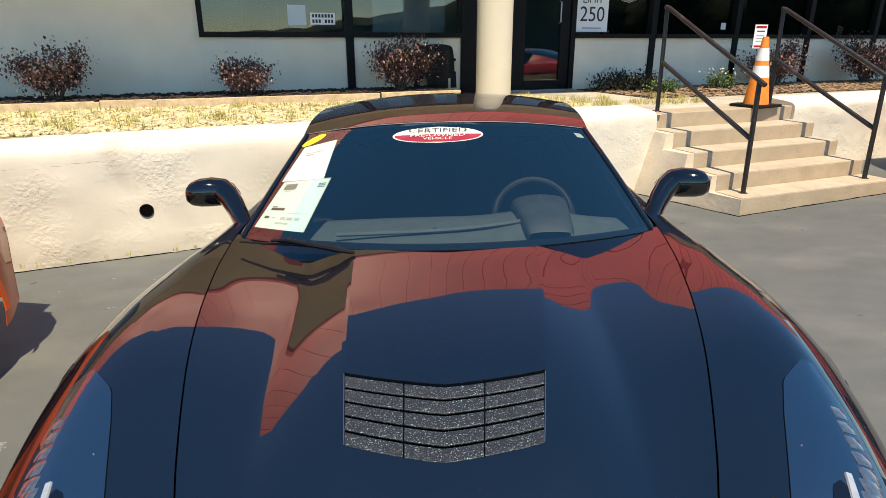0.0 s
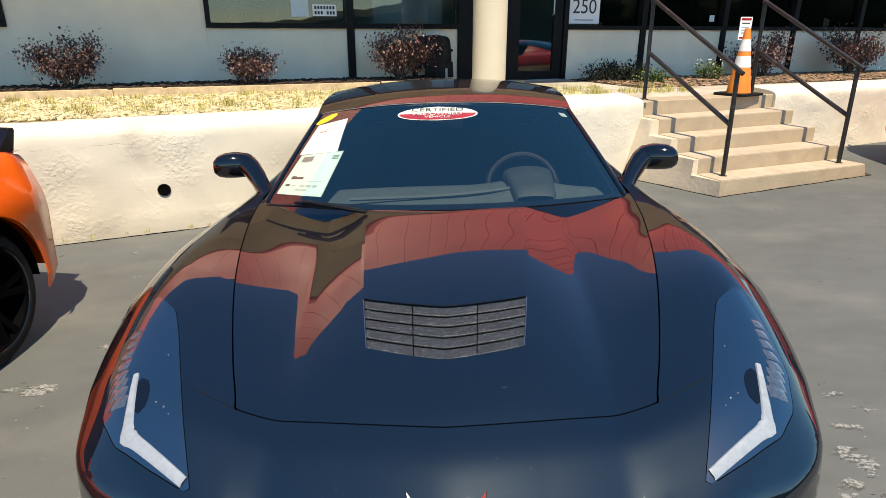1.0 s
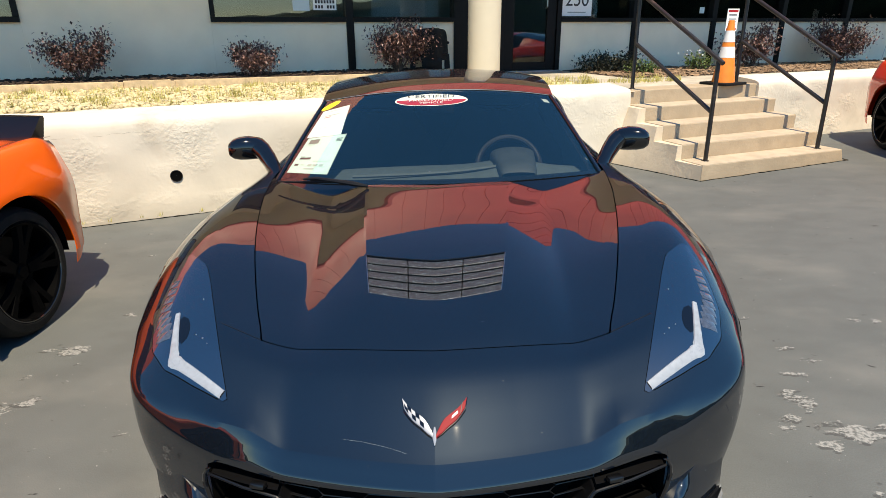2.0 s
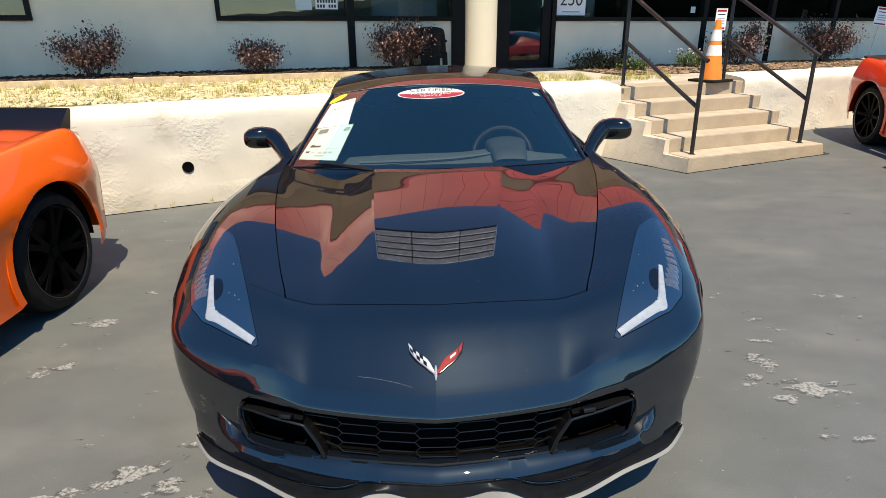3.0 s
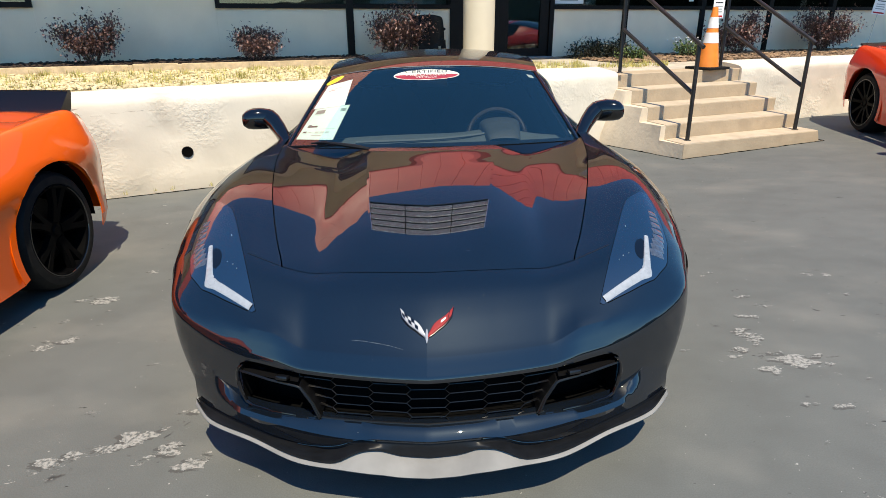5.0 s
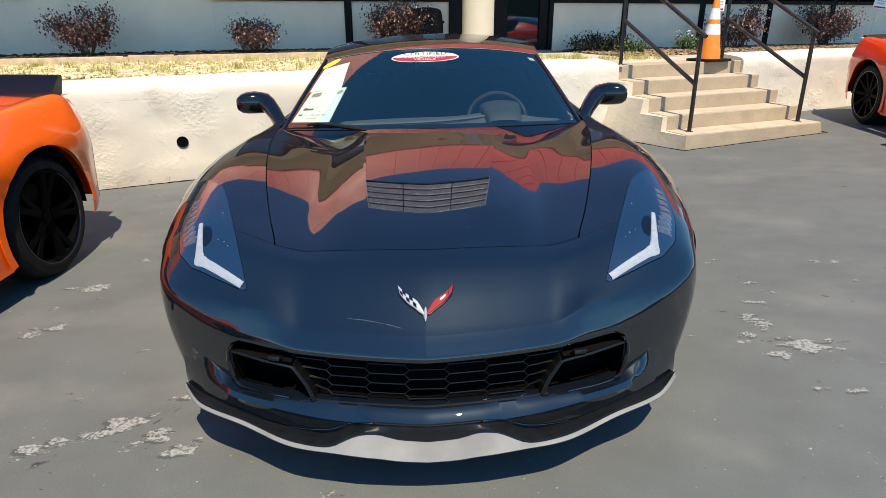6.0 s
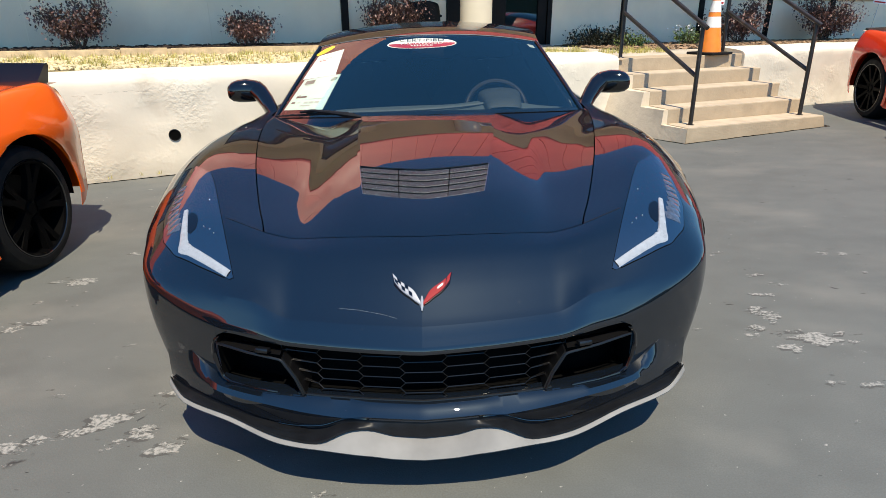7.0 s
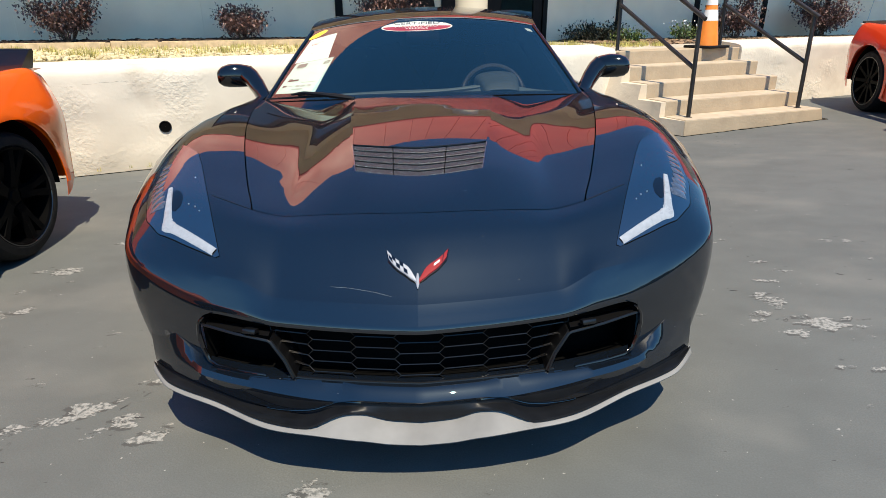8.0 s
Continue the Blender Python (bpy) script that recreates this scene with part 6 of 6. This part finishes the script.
for f, z in ((0.0, 0.795), (0.2, 0.803), (0.5, 0.812), (0.8, 0.818), (0.95, 0.812), (1.0, 0.79), (1.0, 0.45)):
    rows.append([(0.72 * u, 1.47 + 0.30 * u * u + f * (0.46 - 0.26 * u * u), z - 0.035 * u * u + 0.03 * math.exp(-((u - 0.5) / 0.22) ** 2) * (0.4 < f < 0.97)) for u in np.linspace(-1, 1, 33)])
grid(bm, rows)
part("dashboard", bm, CABIN, black_car, sharp=60)
bm = bmesh.new()
rows = []
for k, (y, hw, z) in enumerate(((1.60, 0.075, 0.838), (1.63, 0.082, 0.858), (1.70, 0.088, 0.872), (1.80, 0.098, 0.888), (1.92, 0.108, 0.893), (1.95, 0.108, 0.86))):
    rows.append([(0.375 + hw * math.sin(a) * 1.05, y, 0.812 + (z - 0.812) * max(0.0, math.cos(a)) ** 0.35) for a in np.linspace(-math.pi / 2, math.pi / 2, 17)])
grid(bm, rows)
part("instrument_hood", bm, CABIN_DARK, black_car, sharp=50)
bm = bmesh.new()
tube(bm, [(-0.40 + 0.68 * t, 1.66 + 0.03 * t + 0.05 * t ** 3, 0.822 + 0.015 * t ** 4) for t in np.linspace(0, 1, 14)], 0.008, 8)
part("dash_seam", bm, CABIN, black_car)
part("dash_sensor", lathe(bmesh.new(), [(0.0005, 0.008), (0.006, 0.006), (0.008, 0.0)], 14, m=pose(-0.04, 1.72, 0.817)), METAL, black_car)
wheel_m = pose(0.375, 2.075, 0.745, 66, 0, 0)
steer = new("steering_wheel")
steer.parent = black_car
bm = bmesh.new()
tube(bm, [wheel_m @ Vector((0.170 * math.cos(a), 0.170 * math.sin(a), 0)) for a in np.linspace(0, 2 * np.pi, 41)[:-1]], 0.016, 10, closed=True)
part("wheel_ring", bm, PLASTIC, steer)
bm = bmesh.new()
for a in (0.1, math.pi - 0.1, -math.pi / 2):
    tube(bm, [wheel_m @ Vector((0.03 * math.cos(a), 0.03 * math.sin(a), 0.01)), wheel_m @ Vector((0.175 * math.cos(a), 0.175 * math.sin(a), 0))], 0.016, 8)
part("wheel_spokes", bm, PLASTIC, steer)
part("wheel_boss", lathe(bmesh.new(), [(0.001, 0.03), (0.05, 0.025), (0.06, 0.0), (0.04, -0.02)], 24, m=wheel_m), PLASTIC, steer)
for x in (-0.36, 0.37):
    seat = new("seat")
    seat.parent = black_car
    bm = bmesh.new()
    secs = ((0.42, 0.22, 0.50), (0.55, 0.235, 0.54), (0.70, 0.22, 0.60), (0.82, 0.17, 0.65), (0.92, 0.12, 0.68), (0.985, 0.10, 0.69))
    rows = []
    for z, hw, y in secs:
        rows.append([(x + hw * math.sin(a), 2.0 + y - 0.045 * abs(math.sin(a)) + 0.05 * (math.cos(a) < 0) * -math.cos(a), z) for a in np.linspace(-math.pi * 0.6, math.pi * 0.6, 15)])
    grid(bm, rows)
    part("backrest", thicken(bm, 0.09), PLASTIC, seat)
    part("cushion", block(x - 0.23, x + 0.23, 2.12, 2.56, 0.32, 0.44, 0.04), PLASTIC, seat)
part("cabin_floor", block(-0.74, 0.74, 1.5, 3.0, 0.24, 0.27), DARK, black_car)
part("rear_panel", block(-0.56, 0.56, 2.905, 2.93, 0.9, 1.15, 0.004), DARK, black_car)
part("rear_bulkhead", block(-0.72, 0.72, 2.85, 2.90, 0.25, 0.98, 0.01), DARK, black_car)
for s in (-1, 1):
    bm = bmesh.new()
    rows = []
    for y in np.linspace(1.70, 3.0, 14):
        top = min(1.10, 0.785 + (y - 1.74) * 0.52)
        rows.append([(s * 0.76, y, 0.25), (s * 0.76, y, 0.72), (s * (0.745 - max(top - 0.80, 0.0) * 0.50), y, max(top, 0.74))])
    grid(bm, rows)
    part("door_card", thicken(bm, 0.01), DARK, black_car)
bm = bmesh.new()
grid(bm, [[roof_point(u, y) - Vector((0, 0, 0.03)) for u in np.linspace(-0.85, 0.85, 9)] for y in (2.165, 2.3, 2.5, 2.9, 3.2)])
part("headliner", bm, DARK, black_car)
bm = block(-0.09, 0.09, -0.012, 0.012, -0.03, 0.03, 0.012)
ob = part("rear_view_mirror", bm, DARK, black_car)
ob.matrix_local = pose(0.0, 2.17, 1.06, -10)


def on_screen(u, v, inset=0.006):
    p = screen_point(u, v)
    return Vector((p.x, p.y + inset * 0.45, p.z - inset))


def glass_sheet(name, quad, material, label, inset=0.007, cat="price sheet", parent=None, steps=8):
    """A sheet lying along the inside of the windscreen: quad of (u, v) from bottom left, round."""
    bm = bmesh.new()
    rows = []
    for t in np.linspace(0, 1, steps):
        row = []
        for f in np.linspace(0, 1, steps):
            a = [(1 - f) * quad[0][k] + f * quad[1][k] for k in (0, 1)]
            b = [(1 - f) * quad[3][k] + f * quad[2][k] for k in (0, 1)]
            row.append(on_screen(a[0] + (b[0] - a[0]) * t, a[1] + (b[1] - a[1]) * t, inset))
        rows.append(row)
    grid(bm, rows)
    ob = part(name, bm, material, parent, sharp=80)
    return tagged(ob, label, cat) if not parent else ob


def in_quad(quad, f0, f1, t0, t1):
    def at(f, t):
        a = [(1 - f) * quad[0][k] + f * quad[1][k] for k in (0, 1)]
        b = [(1 - f) * quad[3][k] + f * quad[2][k] for k in (0, 1)]
        return (a[0] + (b[0] - a[0]) * t, a[1] + (b[1] - a[1]) * t)
    return [at(f0, t0), at(f1, t0), at(f1, t1), at(f0, t1)]


LOWER = [(-0.950, 0.105), (-0.655, 0.095), (-0.630, 0.52), (-0.925, 0.50)]
UPPER = [(-0.945, 0.505), (-0.675, 0.515), (-0.715, 0.91), (-0.935, 0.86)]
low = glass_sheet("price_sheet", LOWER, PAPER_GREEN, "pale greenish price sheet with small print behind the windscreen")
up = glass_sheet("price_sheet", UPPER, PAPER, "white price sheet with faint print behind the windscreen")
for f0, f1, t0, t1, mat in ((0.10, 0.36, 0.80, 0.93, INK_SLATE), (0.14, 0.30, 0.765, 0.78, INK_GREY), (0.80, 0.95, 0.885, 0.905, INK_SLATE), (0.80, 0.95, 0.85, 0.87, INK_SLATE), (0.80, 0.95, 0.815, 0.835, INK_SLATE), (0.0, 1.0, 0.985, 1.0, INK_GREY), (0.985, 1.0, 0.0, 1.0, INK_GREY), (0.12, 0.40, 0.36, 0.41, INK), (0.12, 0.22, 0.42, 0.44, INK), (0.08, 0.18, 0.19, 0.24, INK), (0.24, 0.32, 0.20, 0.22, INK_GREY),
                       (0.42, 0.52, 0.18, 0.23, INK_GREY), (0.55, 0.66, 0.18, 0.23, INK_GREY), (0.70, 0.80, 0.18, 0.23, INK_GREY), (0.36, 0.62, 0.10, 0.13, INK_GREY), (0.5, 0.9, 0.30, 0.31, INK_GREY)):
    glass_sheet("bar", in_quad(LOWER, f0, f1, t0, t1), mat, "", 0.0062, parent=low, steps=3)
for f0, f1, t0, t1, mat in ((0.30, 0.75, 0.90, 0.915, INK_GREY), (0.18, 0.72, 0.74, 0.765, INK_GREY), (0.20, 0.45, 0.68, 0.70, RED_INK), (0.25, 0.6, 0.30, 0.31, INK_GREY)):
    glass_sheet("bar", in_quad(UPPER, f0, f1, t0, t1), mat, "", 0.0062, parent=up, steps=3)


def glass_disc(name, u, v, ru, rv, material, label, inset, parent=None, low=-1.0, high=1.0, cat="sticker", lean=0.0):
    bm = bmesh.new()
    rows = []
    for t in np.linspace(low, high, 15):
        w = math.sqrt(max(0.0, 1 - t * t)) + 1e-4
        rows.append([on_screen(u + ru * (f * w) + lean * t, v + rv * t, inset) for f in np.linspace(-1, 1, 15)])
    grid(bm, rows)
    ob = part(name, bm, material, parent, sharp=80)
    return tagged(ob, label, cat) if not parent else ob


glass_disc("yellow_sticker", -0.895, 0.935, 0.050, 0.066, YELLOW_INK, "bright yellow oval sticker at the top of the windscreen", 0.0060, lean=0.050)
oval = glass_disc("oval_sticker", -0.045, 0.890, 0.290, 0.086, WHITE_INK, "white and red oval certified vehicle sticker on the windscreen", 0.0072)
glass_disc("red_field", -0.045, 0.890, 0.277, 0.079, RED_INK, "", 0.0064, oval, -0.97, 0.05)
tilt = math.degrees(math.atan2(screen_point(0, 0.96).z - screen_point(0, 0.83).z, screen_point(0, 0.96).y - screen_point(0, 0.83).y))
for words, size, dv, mat in (("CERTIFIED", 0.046, 0.033, INK), ("PRE-OWNED", 0.034, -0.018, WHITE_INK), ("VEHICLE", 0.028, -0.054, WHITE_INK)):
    p = on_screen(-0.045, 0.895 + dv, 0.004)
    lettering("word", words, size, mat, Matrix.Translation(p) @ pose(0, 0, 0, tilt, 0, 0), oval, depth=0.0003, wide=1.15)
small = glass_sheet("small_sticker", [(0.885, 0.905), (0.935, 0.90), (0.925, 0.95), (0.875, 0.955)], INK_GREY, "small faded square sticker at the windscreen corner", 0.006, "sticker")
